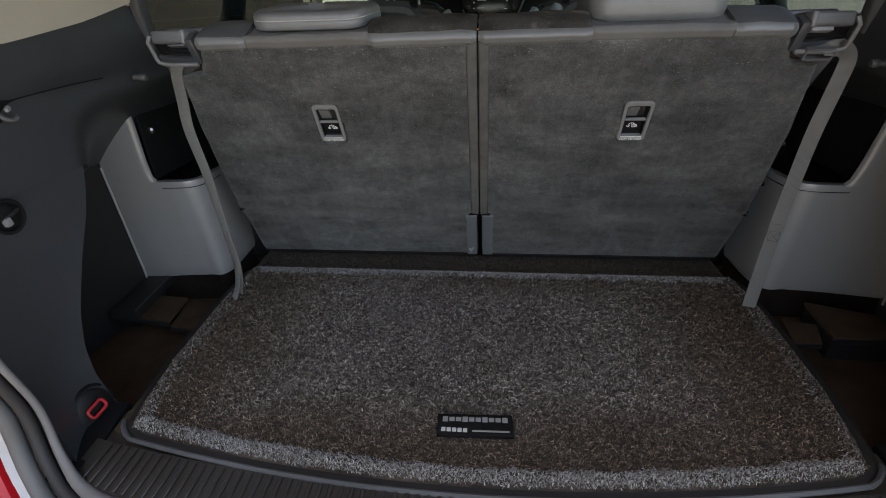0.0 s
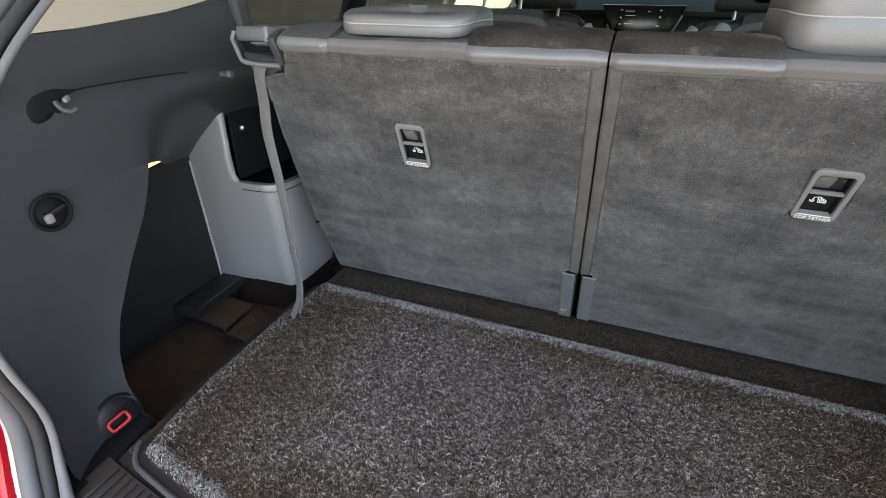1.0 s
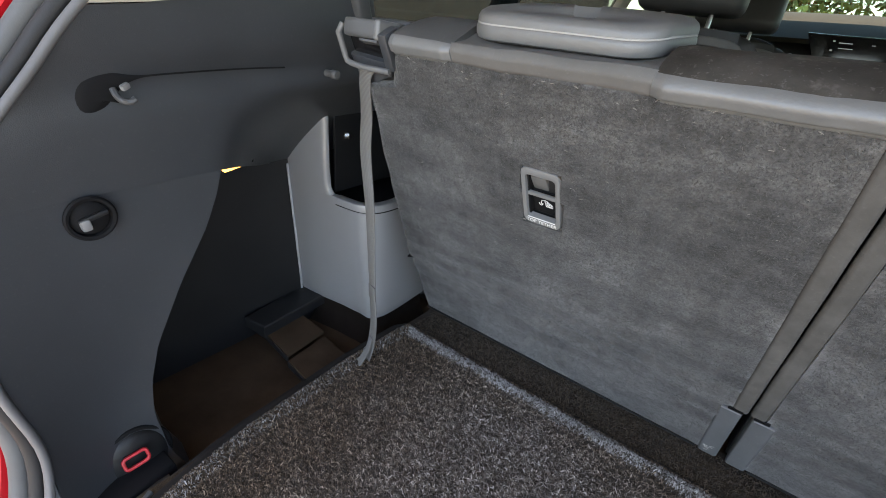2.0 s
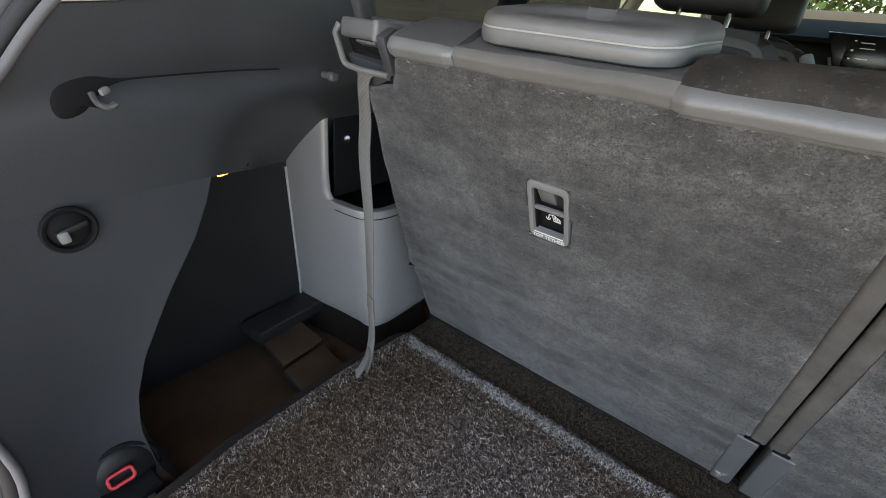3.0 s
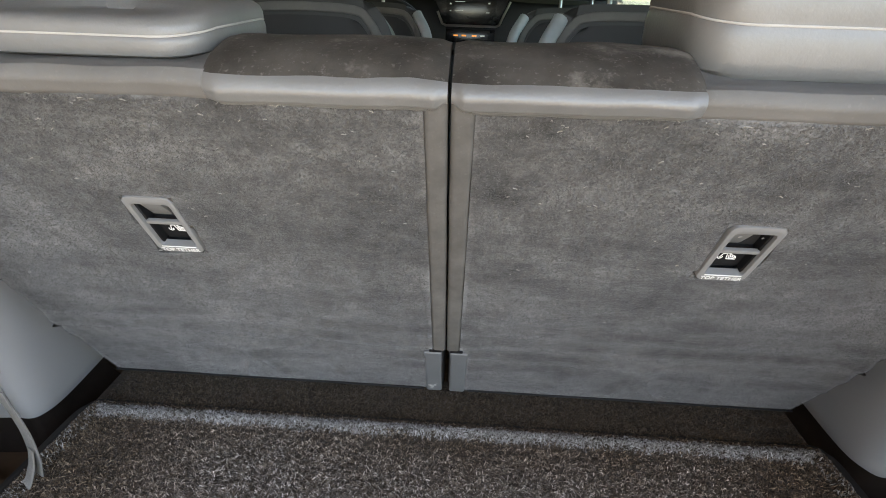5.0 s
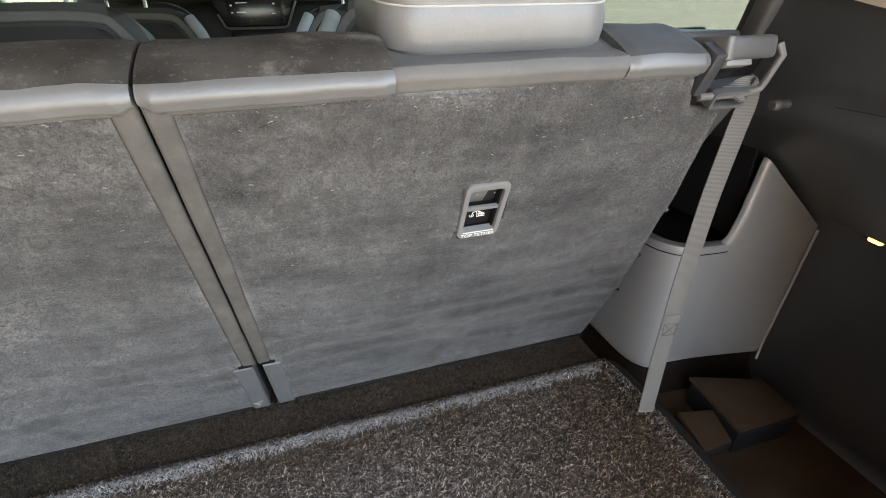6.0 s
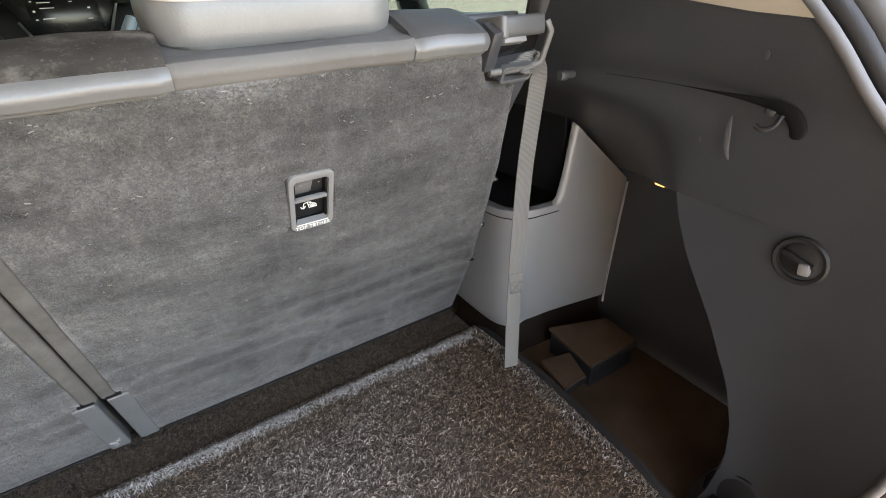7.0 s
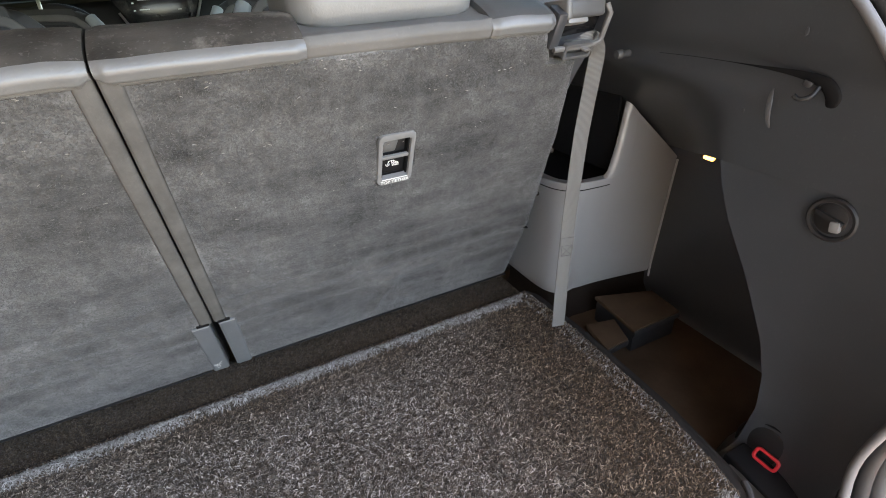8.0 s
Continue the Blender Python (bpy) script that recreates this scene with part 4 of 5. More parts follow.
    part("piping", sweep(seam, ring(0.0009, 6), (0, 0, 1), closed=True), STITCH, rest, "pale stitched piping")
    part("headrest_post", sweep([Vector((hx - 0.05, -0.16, 0.53)), Vector((hx - 0.05, -0.15, 0.565))], ring(0.006, 10), (0, 1, 0)), CHROME, rest, "steel post")

    # tether anchor plate: frame, cup, bar, pictogram and lettering
    A = seat_pose(s, PLATE_A, 0.419, -0.0005)
    anchor = part("tether_plate", frame_ring(rounded(0.051, 0.087, 0.009, 4), rounded(0.0375, 0.066, 0.004, 4), -0.006, 0.0035, A, 0.003), ANCHOR_GREY, seat, "pale grey tether anchor frame")
    bm = block((0.038, 0.004, 0.020), A @ pose(0, 0.033, -0.010), 0.001)
    block((0.038, 0.068, 0.003), A @ pose(0, 0, -0.018), 0.001, 1, bm)
    for k in (-1, 1):
        block((0.003, 0.068, 0.018), A @ pose(k * 0.0185, 0, -0.010), 0.001, 1, bm)
    part("cup", bm, MATT_BLACK, anchor, "dark recess")
    part("cup_fill", block((0.021, 0.026, 0.008), A @ pose(-0.0065, 0.014, -0.012, 18), 0.002), GUIDE_GREY, anchor, "grey plastic block in the recess")
    part("bar", block((0.037, 0.0048, 0.0050), A @ pose(0, 0.003, -0.0015), 0.0015), ANCHOR_GREY, anchor, "pale anchor bar")
    part("label_field", block((0.036, 0.034, 0.003), A @ pose(0, -0.0155, -0.0112), 0.001), MATT_BLACK, anchor, "black label field")
    P = A @ pose(0.000, -0.0165, -0.0092)
    # child seat in outline with its harness, tied to a small anchor
    bm = bmesh.new()
    strokes = (((-1.5, 5.0), (1.0, 4.4), (3.4, -0.8), (9.0, -1.6), (9.4, -4.6), (0.6, -4.6), (-1.5, 5.0)),
               ((2.0, 4.2), (4.6, 1.4), (5.6, -0.4)), ((3.4, 2.4), (7.2, 0.6), (8.6, -1.0)), ((1.0, 1.0), (2.4, -3.0), (7.8, -3.2)),
               ((-1.8, 4.4), (-5.4, 3.6), (-6.6, -2.6)), ((-9.2, -0.8), (-8.4, -3.6), (-6.6, -4.4), (-4.8, -3.6), (-4.0, -0.8)))
    for line in strokes:
        sweep([P @ Vector((x / 1000, y / 1000, 0)) for x, y in line], ring(0.00062, 6, 0.6), N, bm=bm)
    part("pictogram", bm, WHITE, anchor, "white outline of a child seat and anchor")
    part("label_line", block((0.037, 0.0016, 0.0006), A @ pose(0, -0.0332, 0.0034), 0.0002, 1), WHITE, anchor, "thin white line")
    lettering("TOP TETHER", 0.0072, A @ pose(0, -0.0384, 0.0037), WHITE, anchor, "lettering", "white words on the anchor plate")

    # release bracket at the outer shoulder
    br = part("latch_bracket", block((0.014, 0.045, 0.024), seat_pose(s, 0.484, 0.572, -0.010), 0.003), TRIM, seat, "dark plastic latch bracket")
    part("release_handle", block((0.060, 0.052, 0.021), pose(O.x + s * 0.519, -0.228, 0.551, -6, 0, 0), 0.006, 3), PLASTIC, br, "grey release handle")
    part("handle_cap", block((0.009, 0.053, 0.0225), pose(O.x + s * 0.4925, -0.228, 0.551, -6, 0, 0), 0.004, 3), GUIDE_GREY, br, "pale worn end of the handle")
    part("handle_top", block((0.100, 0.085, 0.014), pose(O.x + s * 0.500, -0.165, 0.556, -3, 0, 0), 0.005, 3), TRIM, br)
    part("handle_groove", block((0.006, 0.060, 0.002), pose(O.x + s * 0.470, -0.165, 0.564, -3, 0, 0), 0.0008, 1), BLACK, br)
    part("handle_step", block((0.030, 0.012, 0.006 if s > 0 else 0.003), pose(O.x + s * 0.508, -0.246, 0.539, -20, 0, 0), 0.001), PLASTIC_PALE if s > 0 else PLASTIC, br)
    pts = [seat_frame(s, *q) for q in ((0.550, 0.600, -0.004), (0.554, 0.592, 0.003), (0.554, 0.562, 0.005), (0.552, 0.557, 0.006), (0.546, 0.5545, 0.006), (0.525, 0.552, 0.006), (0.484, 0.550, 0.003))]
    part("guide_loop", sweep(pts, rounded(0.0066, 0.0062, 0.0022, 3), N), GUIDE_GREY, br, "worn pale guide loop")
    # solid black block stands in for the shade inside the latch
    part("latch_shade_block", block((0.064, 0.040, 0.02), seat_pose(s, 0.526, 0.566, -0.024), 0.004), BLACK, br, "black block standing in for the shaded hollow")
    part("side_web", plate([(s * x, y) for x, y in ((-0.045, 0.010), (-0.045, 0.03), (0.018, 0.035), (0.012, 0.0), (0.004, -0.06), (-0.004, -0.03), (-0.010, 0.0))][:: (1 if s > 0 else -1)], -0.020, -0.006, seat_pose(s, 0.540, 0.525, 0.0), 0.003), TRIM, br)
    if s > 0:
        part("buckle", frame_ring(rounded(0.044, 0.020, 0.004, 3), rounded(0.037, 0.012, 0.003, 3), -0.005, 0.003, seat_pose(s, 0.520, 0.547, 0.006), 0.001), PLASTIC, br, "grey plastic strap buckle")

    # hinge pins on the outer edge
    for v in ((0.17, 0.255, 0.36) if s > 0 else ()):
        part("side_pin", lathe([(0.004, 0), (0.004, 0.008), (0.003, 0.010)], seat_pose(s, OUTER(v) + 0.003, v, -0.012), 10), STEEL, seat, "small bright pin")

    part("slit", block((0.020, 0.0028, 0.006), seat_pose(s, 0.568, 0.168, 0.001) @ pose(0, 0, 0, 0, 0, -s * 22), 0.0008, 1), MATT_BLACK, seat, "short cut in the felt edge")
    # pale lint caught in the felt, most of it near the cap
    lint = bmesh.new()
    for k in range(90):
        v = 0.573 - 0.36 * random.random() ** 3.0
        a = random.uniform(0.04, OUTER(v) - 0.02)
        L = random.uniform(0.001, 0.0046)
        m = seat_pose(s, a, v, wrinkle(s, a, v) + 0.0004) @ pose(0, 0, 0, 0, 0, random.uniform(-40, 40))
        x = [(-L / 2, -0.00015), (0, 0.0001), (L / 2, -0.0001), (L / 2, 0.0002), (0, 0.0005), (-L / 2, 0.0002)]
        plate(x, -0.0005, 0.0004, m, 0, 1, lint)
    tagged(part("lint", lint, LINT, seat, "pale lint caught in the felt", smooth=False), kind="stuff")

# ---- straps from the latches ----
belt = thing("pull_strap", "twisted grey woven pull strap hanging to the mat", "strap", group="pull straps")
pts = spline([(-0.530, -0.226, 0.512), (-0.5375, -0.228, 0.502), (-0.546, -0.222, 0.484), (-0.559, -0.206, 0.44), (-0.566, -0.200, 0.384), (-0.555, -0.200, 0.295), (-0.549, -0.200, 0.20), (-0.545, -0.200, 0.14), (-0.542, -0.200, 0.09), (-0.547, -0.200, 0.045), (-0.557, -0.200, 0.008)], 70)
part("webbing", sweep(pts, rounded(0.0225, 0.0020, 0.0007, 2), twist=lambda t: Vector((0.04, -1, 0.15)).lerp(Vector((-0.34, -0.94, 0.0)), smooth01((t - 0.30) / 0.40))), WEB, belt)
part("loop_end", sweep(spline([(-0.545, -0.202, 0.060), (-0.548, -0.208, 0.035), (-0.557, -0.214, 0.010), (-0.562, -0.216, 0.003)], 12), rounded(0.016, 0.002, 0.0006, 2), (-0.5, -0.85, 0)), WEB, belt)
part("stitching", sweep(spline([(-0.5462, -0.2015, 0.165), (-0.545, -0.2015, 0.14)], 3), rounded(0.0228, 0.0026, 0.0007, 2), (-0.34, -0.94, 0)), WEB, belt, "sewn patch")
belt = thing("pull_strap", "flat grey woven pull strap hanging from the latch", "strap", group="pull straps")
pts = spline([(0.516, -0.240, 0.509), (0.545, -0.232, 0.512), (0.570, -0.214, 0.505), (0.584, -0.203, 0.488), (0.582, -0.200, 0.45), (0.572, -0.200, 0.374), (0.567, -0.200, 0.30), (0.563, -0.200, 0.234), (0.560, -0.200, 0.12), (0.559, -0.201, 0.050), (0.558, -0.202, 0.012)], 70)
part("webbing", sweep(pts, rounded(0.0245, 0.0022, 0.0008, 2), twist=lambda t: Vector((0.05, -0.5, 1)).lerp(Vector((-0.25, -1, 0.05)), smooth01(t / 0.10))), WEB, belt)
part("stitching", sweep([Vector((0.5625, -0.2008, 0.200)), Vector((0.5617, -0.2008, 0.172))], rounded(0.0235, 0.0028, 0.0006, 2), (-0.25, -1, 0)), WEB, belt, "sewn patch")

# sewn cross on the flat strap
cross = bmesh.new()
S = pose(0.5615, -0.2022, 0.175) @ pose(0, 0, 0, 90, 0, -14)
for a0, a1 in (((-0.009, -0.010), (0.009, -0.010)), ((-0.009, 0.010), (0.009, 0.010)), ((-0.009, -0.010), (0.009, 0.010)), ((-0.009, 0.010), (0.009, -0.010)), ((-0.009, -0.010), (-0.009, 0.010)), ((0.009, -0.010), (0.009, 0.010))):
    sweep([S @ Vector((*a0, 0.0)), S @ Vector((*a1, 0.0))], ring(0.00035, 5), (0.3, -1, 0.1), bm=cross)
part("cross_stitch", cross, CABIN_LEATHER, belt, "dark box stitching")

# dried drops on the passenger side trim
for x, y, z, k in ((0.6335, -0.443, 0.528, 1.0), (0.6455, -0.392, 0.438, 0.7)):
    drop = single("dried_drop", lathe([(0.0030 * k, 0), (0.0028 * k, 0.0006), (0.0012 * k, 0.0009)], pose(x, y, z) @ pose(0, 0, 0, 0, -90, 0) @ Matrix.Diagonal((1.5, 0.8, 1, 1)), 12), TRIM_LATCH, "small dried drop on the dark side trim", "stain", group="dried drops")

# ---- cargo mat ----
mat = thing("cargo_mat", "curled brown-grey fibre cargo mat with raised border", "mat")


WIDTHS = ((0.0, 0.10, 0.30, 0.70, 0.93, 1.0), (0.560, 0.574, 0.590, 0.597, 0.592, 0.586))


def half_width(v):
    return float(np.interp(v, *WIDTHS))


def mat_map(u, v, grow=0.0):
    """u across from -1 to 1, v from the front edge (0) to the rear of the seats (1)."""
    hw = half_width(v) + grow
    x = u * hw
    yf = -0.640 + 0.060 * (x / 0.56) ** 2 - grow
    yb = -0.052 + grow * 0.3
    y = yf + (yb - yf) * v
    # round the corners
    r = 0.030
    dx, dv = hw - abs(x), min(y - yf, yb - y)
    if dx < r and dv < r:
        far = math.hypot(r - dx, r - dv)
        if far > r:
            k = r / far
            x = math.copysign(hw - r + (r - dx) * k, x)
            y = (yf + r - (r - dv) * k) if y - yf < yb - y else (yb - r + (r - dv) * k)
    return x + 0.001, y


def mat_height(u, v):
    hw = half_width(v)
    d = min((1 - abs(u)) * hw, v * 0.57, (1 - v) * 0.57)
    ridge = 0.0065 * math.exp(-((d - (0.024 if v > 0.5 and (1 - v) * 0.57 < (1 - abs(u)) * hw else 0.017)) / 0.010) ** 2)
    fall = -0.005 * (1 - smooth01(d / 0.010))
    return -0.006 + ridge + fall + 0.0012 * noise.noise((u * 5, v * 4, 2))


us = [math.copysign(1 - (1 - abs(q)) ** 1.6, q) for q in steps(-1, 1, 110)]
vs = [0.5 + 0.5 * math.copysign(1 - (1 - abs(q)) ** 1.6, q) for q in steps(-1, 1, 60)]
part("mat_base", sheet(lambda u, v: (*mat_map(u, v), mat_height(u, v)), us, vs, lambda u, v: (0, 0, -0.006)), FIBRE_BASE, mat, "dark brown carpet backing")
part("rubber_rim", sheet(lambda u, v: (*mat_map(u, v, 0.016), -0.011 - 0.002 * (abs(u) > 0.99 or v < 0.01)), us, vs, lambda u, v: (0, 0, -0.003)), BASE, mat, "black rubber border")
lip_pts = [Vector((*mat_map(-1, v, 0.015), -0.010)) for v in (0.05, 0.03)] + [Vector((*mat_map(u, 0.0, 0.015), -0.010)) for u in steps(-0.985, 0.985, 60)] + [Vector((*mat_map(1, v, 0.015), -0.010)) for v in (0.03, 0.05)]
part("rubber_lip", sweep(lip_pts, ring(0.0042, 8), (0, 0, 1)), RUBBER_GREY, mat, "shiny raised rubber lip")

# curled pile: many short bent blades
rng = np.random.default_rng(7)
COUNT = 280000
uu, vv = rng.uniform(-1, 1, COUNT), rng.uniform(0, 1, COUNT)
HW = np.interp(vv, *WIDTHS)
bx = uu * HW
fy = -0.640 + 0.060 * (bx / 0.56) ** 2
by = fy + (-0.052 - fy) * vv
dist = np.minimum(np.minimum(HW - np.abs(bx), by - fy), -0.052 - by)
keep = dist > 0.003
near_corner = (HW - np.abs(bx) < 0.02) & ((by - fy < 0.02) | (-0.052 - by < 0.02))
badge_hole = (np.abs(bx - 0.007) < 0.059) & (np.abs(by + 0.541) < 0.021)
keep &= ~(near_corner & (np.hypot(np.maximum(0, 0.022 - (HW - np.abs(bx))), np.maximum(0, 0.022 - np.minimum(by - fy, -0.052 - by))) > 0.022)) & ~badge_hole
side_gap, front_gap, rear_gap = (HW - np.abs(bx))[keep], (by - fy)[keep], (-0.052 - by)[keep]
bx, by, dist = bx[keep] + 0.001, by[keep], dist[keep]
n = len(bx)
low = np.clip(dist / 0.010, 0, 1)
bz = -0.007 + 0.0065 * np.exp(-((dist - np.where((rear_gap < front_gap) & (rear_gap < side_gap), 0.024, 0.017)) / 0.010) ** 2) - 0.005 * (1 - low ** 2 * (3 - 2 * low))


def curled(bx, by, bz, short):
    """Short bent blades, six corners each, at those places."""
    n = len(bx)
    turn = rng.normal(0, 0.72, n) + math.pi * rng.integers(0, 2, n) + 0.5 * np.sin(bx * 31) * np.cos(by * 27)
    long_ = rng.uniform(0.0030, 0.0080, n) * short
    rise = rng.uniform(0.0010, 0.0044, n)
    thin = rng.uniform(0.00024, 0.00056, n)
    stout = rng.uniform(0, 1, n) < 0.13
    long_, thin, rise = np.where(stout, long_ * 1.3, long_), np.where(stout, thin * 1.7, thin), np.where(stout, rise * 1.3, rise)
    dx, dy = np.cos(turn), np.sin(turn)
    px, py = -dy * thin, dx * thin
    bend = rng.uniform(-0.9, 0.9, n) * long_
    stages = []
    for f, h, wd in ((0.0, 0.0, 1.0), (0.5, 1.0, 1.0), (1.0, 0.25, 0.85)):
        cx, cy, cz = bx + dx * long_ * (f - 0.5) - dy * bend * f * f, by + dy * long_ * (f - 0.5) + dx * bend * f * f, bz + rise * h
        stages += [np.stack([cx + px * wd, cy + py * wd, cz], 1), np.stack([cx - px * wd, cy - py * wd, cz + 0.0003], 1)]
    return np.stack(stages, 1)


blades = curled(bx, by, bz, np.where(dist < 0.024, 0.6, 1.0))
side_run = side_gap < np.minimum(front_gap, rear_gap)
mid_line = np.where(rear_gap < front_gap, 0.024, 0.0135)
border = np.abs(dist - mid_line + rng.normal(0, 0.0026, n)) < 0.0115 + 0.002 * np.sin(bx * 57 + by * 43)
# the side borders hold fewer of the pale fibres, spread more widely
border = np.where(side_run, np.abs(dist - 0.020) < 0.013, border)
border &= ~side_run | (rng.uniform(0, 1, n) < 0.30)
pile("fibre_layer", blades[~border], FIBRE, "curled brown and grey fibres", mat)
pile("border_fibre", blades[border], FIBRE_LIT, "fibres of the raised border, paler to paint its highlight", mat)
# the floor strip between the mat and the seats
fx, fy = rng.uniform(-0.575, 0.575, 26000), rng.uniform(-0.078, 0.030, 26000)
pile("floor_fibre", curled(fx, fy, np.full(26000, -0.0125), 0.85), FIBRE_FLOOR, "short dark brown carpet fibres", bpy.data.objects["floor"])

badge = part("badge", block((0.120, 0.043, 0.006), pose(0.004, -0.541, -0.001, 0, 0, 2), 0.002), BLACK, mat, "black rubber badge with silver bars")
for k in range(10):
    part("badge_mark", block((0.0085, 0.0080 if k % 3 else 0.0100, 0.001), pose(-0.0435 + 0.0105 * k, -0.5325 + 0.00035 * k, 0.0024, 0, 0, 2), 0.0003, 1), BADGE_PRINT, badge, "grey bar")
for k in range(5):
    part("badge_mark", block((0.0066, 0.0075, 0.001), pose(-0.045 + 0.0085 * k, -0.5530, 0.0024, 0, 0, 2), 0.0003, 1), SILVER, badge, "silver bar")
part("badge_mark", block((0.058, 0.0030, 0.001), pose(0.029, -0.5525, 0.0024, 0, 0, 2), 0.0003, 1), BADGE_PRINT, badge, "thin grey bar")

# ---- cabin further forward ----
bm = block((1.66, 2.9, 0.04), pose(0, 1.40, -0.42), 0.004)
single("cabin_floor", bm, FLOOR_FELT, "dark carpet floor of the cabin", "floor", "structure")
for s in (-1, 1):
    side = "left" if s < 0 else "right"
    bm = sheet(lambda u, v: (s * (0.80 - 0.05 * v - 0.03 * math.sin(3.1 * v)), u, -0.42 + 0.94 * v), steps(0.18, 2.75, 10), steps(0, 1, 8), lambda u, v: (s * 0.03, 0, 0))
    single("door_trim_" + side, bm, TRIM, "dark plastic door lining", "door trim", "structure")
    win = thing("window_" + side, "dark tinted side window", "window", kind="structure")
    for y0, y1, mat_glass in ((-0.12, 0.34, GLASS_DARK), (0.42, 1.02, GLASS_DARK), (1.14, 2.1, GLASS)):
        g = part("pane", sheet(lambda u, v: (s * (0.745 - 0.165 * v if y0 > 0 else 0.68 - 0.10 * v), u, 0.53 + 0.36 * v), steps(y0, y1, 3), steps(0, 1, 3), lambda u, v: (s * 0.004, 0, 0)), mat_glass, win)
        g.visible_shadow = False
    for y in (0.38, 1.08, 2.14):
        part("post", sweep([Vector((s * 0.755, y, 0.51)), Vector((s * 0.57, y - 0.03, 0.90))], rounded(0.09, 0.03, 0.01, 3), (-s, 0, 0)), BEIGE if y > 1 else TRIM, win)
bm = sheet(lambda u, v: (u, 2.85 - 0.65 * v, 0.68 + 0.21 * v), steps(-0.68, 0.68, 8), steps(0, 1, 4), lambda u, v: (0, 0.004, 0))
shield = single("window_front", bm, GLASS, "clear green-tinted windscreen", "windscreen", "structure")
shield.visible_shadow = False


def cabin_seat(x, y, z, wide, name, label, category, group, pale, lean=-14):
    """A seat seen from behind: back, rounded pocket panel, headrest on posts, pale side bolsters."""
    e = thing(name, label, category, group=group)
    M = pose(x, y, z, lean, 0, 0)
    bm = bmesh.new()
    outline = [(-wide / 2 * k, h) for k, h in ((0.92, -0.55), (1.0, -0.1), (0.98, 0.05))] + [(-wide / 2 * 0.80, 0.135), (-wide * 0.26, 0.165), (wide * 0.26, 0.165), (wide / 2 * 0.80, 0.135)] + [(wide / 2 * k, h) for k, h in ((0.98, 0.05), (1.0, -0.1), (0.92, -0.55))]
    out = [(p.x, p.y) for p in spline([(a, b, 0) for a, b in outline], 40)]
    R = M @ pose(0, 0, 0, 90, 0, 0)
    part("backrest", plate(out, -0.10, 0.02, R, 0.03, 4), CABIN_LEATHER, e, "dark leather seat back")
    arch = [R @ Vector((a * 0.86, b * 0.90 - 0.012, 0.021)) for a, b in out[2:-2]]
    part("back_trim", sweep(arch, rounded(0.022, 0.012, 0.004, 3), R.to_3x3() @ Vector((0, 0, 1))), VINYL, e, "grey arched trim")
    part("pocket", plate([(a * 0.80, b * 0.82 - 0.02) for a, b in out], 0.018, 0.028, R, 0.006, 2), TRIM_DARK, e, "dark map pocket")
    for k in pale:
        part("bolster", sweep(spline([M @ Vector((k * wide * 0.47, -0.045, -0.5)), M @ Vector((k * wide * 0.505, -0.06, -0.1)), M @ Vector((k * wide * 0.49, -0.05, 0.04)), M @ Vector((k * wide * 0.40, -0.02, 0.13))], 20), ring(0.020, 10), (0, 1, 0.1)), SIDE_BLUE, e, "pale leather side bolster")
    bm = block((wide * 0.56, 0.10, 0.16), M @ pose(0, 0.02, 0.29, 4), 0.035, 4)
    rest = part("headrest", bm, CABIN_LEATHER, e)
    for k in (-1, 1):
        part("post", sweep([M @ Vector((k * 0.06, 0.02, 0.12)), M @ Vector((k * 0.06, 0.02, 0.24))], ring(0.006, 8), (0, 1, 0)), CHROME, rest, "chrome post")
    part("cushion", block((wide, 0.48, 0.14), pose(x, y + 0.28, z - 0.50, 6), 0.04, 4), LEATHER_TOP, e)
    part("pedestal", block((wide * 0.8, 0.40, 0.26), pose(x, y + 0.28, -0.31 + 0.06), 0.01), TRIM_DARK, e)
    return e


for x in (-0.42, 0.42):
    cabin_seat(x, 0.74, 0.425, 0.47, "middle_seat", "dark leather second-row seat with arched grey back trim", "car seat", "second row seats", (-1,) if x > 0 else ())
for x in (-0.41, 0.41):
    cabin_seat(x, 1.45, 0.40, 0.50, "front_seat", "dark leather front seat seen from behind", "car seat", "front seats", (-1,) if x > 0 else (1,))

# dashboard and centre panel
dash = thing("dashboard", "dark dashboard with centre screen and silver trim", "dashboard")
part("dash_body", sheet(lambda u, v: (u, 2.02 + 0.10 * v * v + 0.05 * math.cos(u * 3), 0.10 + 0.50 * math.sin(v * 1.57)), steps(-0.74, 0.74, 20), steps(0, 1, 10), lambda u, v: (0, 0.25, -0.02)), TRIM_DARK, dash)
part("dash_top", sheet(lambda u, v: (u, 2.08 + 0.55 * v, 0.60 + 0.125 * math.sin(v * 1.57) - 0.02 * abs(u)), steps(-0.74, 0.74, 12), steps(0, 1, 4), lambda u, v: (0, 0, -0.02)), DASH, dash)
stack = part("centre_panel", plate([(-0.20, 0.10), (-0.13, -0.045), (0.13, -0.045), (0.20, 0.10)], -0.06, 0.02, pose(0.0, 1.98, 0.520, 84), 0.008), BLACK, dash, "gloss black centre panel")
SC = pose(0.0, 1.98, 0.520, 84) @ pose(0, 0, 0.021)
part("screen", block((0.24, 0.115, 0.004), SC @ pose(0, 0.032, 0), 0.002), BLACK, stack, "dark glass screen")
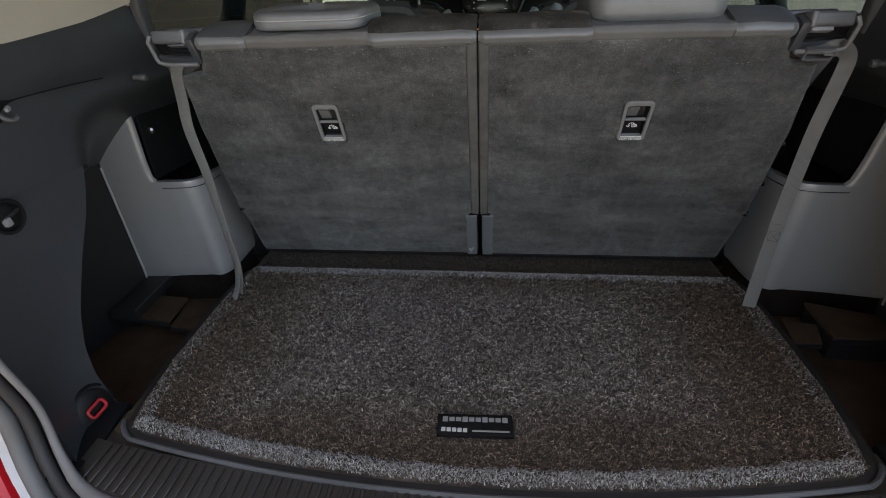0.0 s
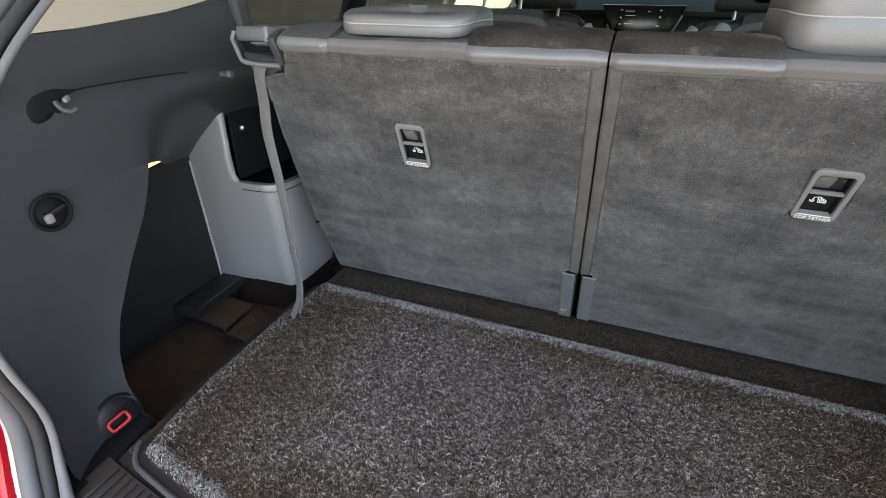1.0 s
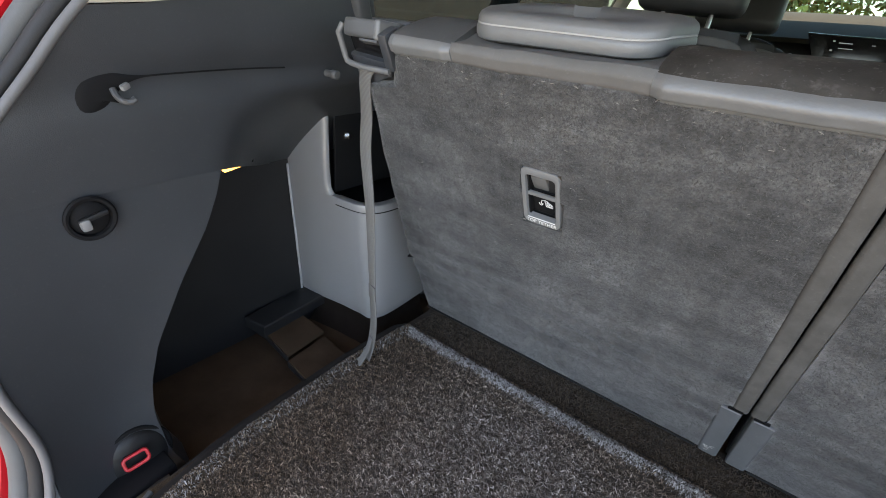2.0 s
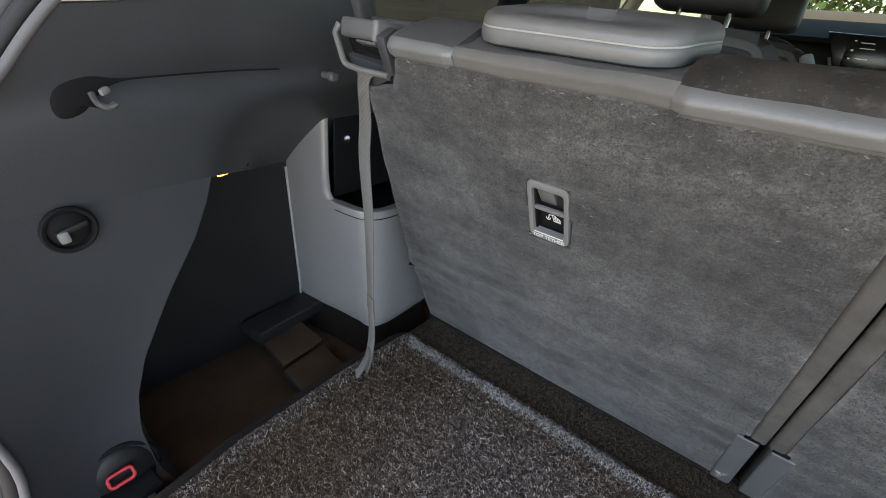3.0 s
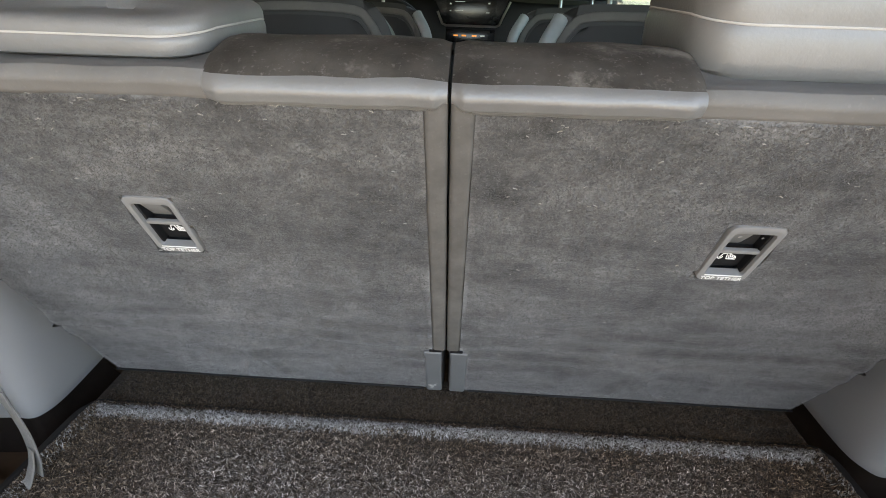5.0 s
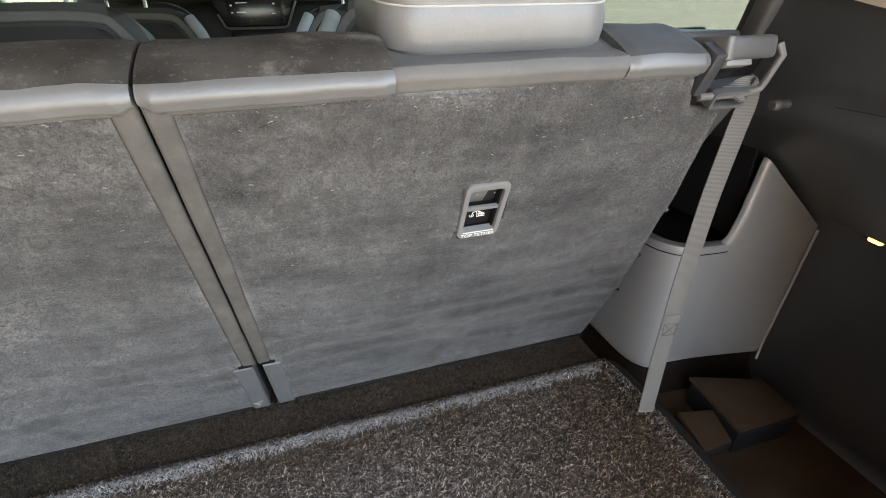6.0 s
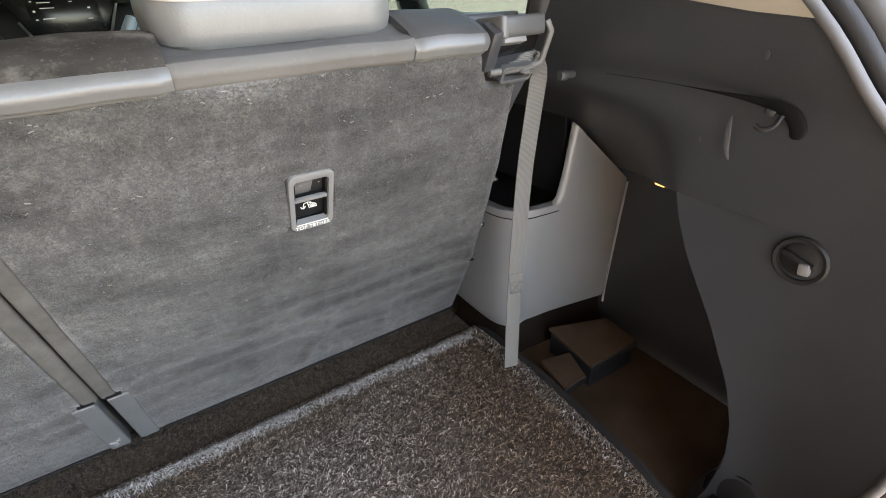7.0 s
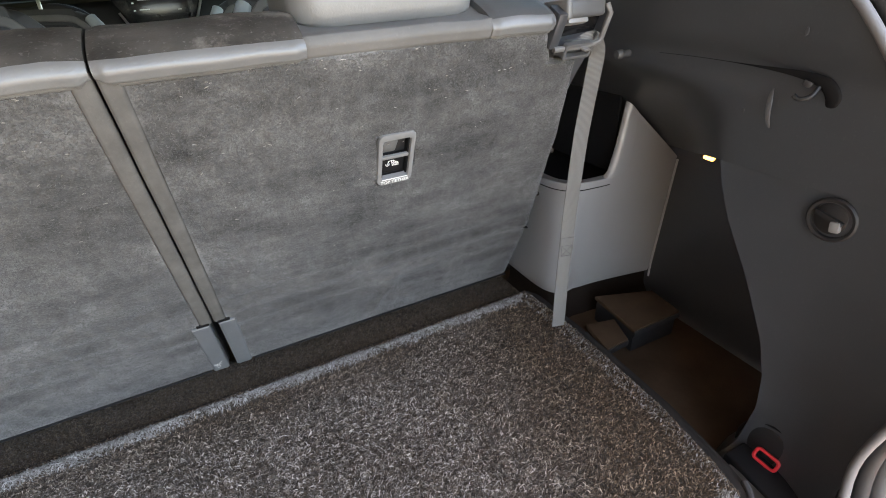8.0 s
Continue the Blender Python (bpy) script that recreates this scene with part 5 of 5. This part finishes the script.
for i, (x, y, w, h) in enumerate(((-0.06, 0.070, 0.055, 0.006), (-0.055, 0.050, 0.060, 0.005), (-0.06, 0.012, 0.05, 0.006), (-0.10, 0.075, 0.010, 0.008), (-0.10, 0.040, 0.010, 0.012), (-0.10, 0.010, 0.010, 0.008), (0.085, 0.075, 0.012, 0.010), (0.085, 0.045, 0.012, 0.012), (0.080, 0.005, 0.02, 0.005), (0.03, 0.070, 0.015, 0.005))):
    part("screen_mark", block((w * 0.8, h * 0.5, 0.001), SC @ pose(x, y, 0.0026), 0.0002, 1), SCREEN_GLOW, stack, "pale screen mark")
part("silver_trim", sweep([SC @ Vector(p) for p in ((-0.162, 0.005, 0.004), (-0.138, -0.048, 0.004), (-0.12, -0.055, 0.004), (0.12, -0.055, 0.004), (0.138, -0.048, 0.004), (0.185, 0.055, 0.004))], ring(0.0055, 8), (0, -1, 0.1)), CHROME, stack, "silver trim line")
part("climate_panel", block((0.24, 0.06, 0.01), SC @ pose(0, -0.10, 0), 0.003), BLACK, dash, "climate panel with amber figures")
for x in (-0.07, -0.03, 0.02, 0.06):
    part("climate_mark", block((0.022, 0.006, 0.001), SC @ pose(x, -0.098, 0.006), 0.0002, 1), AMBER_GLOW if x < 0.05 else SCREEN_GLOW, dash)
part("console", block((0.26, 0.9, 0.30), pose(0, 1.58, -0.02, 4), 0.02, 3), TRIM_DARK, dash, "dark centre console")
wheel = thing("steering_wheel", "black leather steering wheel behind the seats", "steering wheel")
W = pose(-0.40, 1.88, 0.40, 68)
part("wheel_rim", sweep([W @ Vector((0.18 * math.cos(a), 0.18 * math.sin(a), 0)) for a in steps(0, 2 * math.pi, 40)[:-1]], ring(0.016, 8), W.to_3x3() @ Vector((0, 0, 1)), closed=True), TRIM_DARK, wheel)
part("hub", lathe([(0.07, -0.02), (0.075, 0.01), (0.06, 0.025)], W, 20), TRIM_DARK, wheel)
part("spokes", block((0.33, 0.035, 0.012), W, 0.004), TRIM_DARK, wheel)


# ---- clipped hedge ahead of the car ----
hedge_rng = np.random.default_rng(3)
LEAVES = 5500
hx_, hy_ = hedge_rng.uniform(-2.4, 1.6, LEAVES), hedge_rng.uniform(0, 1, LEAVES)
top_ = 2.2 + 0.5 * np.sin(hx_ * 0.9) + 0.3 * np.sin(hx_ * 2.7 + 1)
hz_ = -0.78 + (top_ + 0.78) * np.sqrt(hedge_rng.uniform(0, 1, LEAVES))
place = np.stack([hx_, 9.0 + 1.1 * hy_ + 0.25 * np.sin(hx_ * 3 + hz_ * 2), hz_], 1)
e1, e2 = hedge_rng.normal(0, 1, (LEAVES, 3)), hedge_rng.normal(0, 1, (LEAVES, 3))
e1 *= 0.08 / np.linalg.norm(e1, axis=1)[:, None]
e2 *= 0.05 / np.linalg.norm(e2, axis=1)[:, None]
leaf = np.stack([place - e1, place + e2, place + e1, place - e2], 1)
me = bpy.data.meshes.new("hedge")
me.from_pydata(leaf.reshape(-1, 3).tolist(), [], np.arange(LEAVES * 4).reshape(-1, 4).tolist())
me.materials.append(LEAF)
tagged(new("hedge", me), "sunlit green hedge beyond the windscreen", "hedge", kind="stuff")
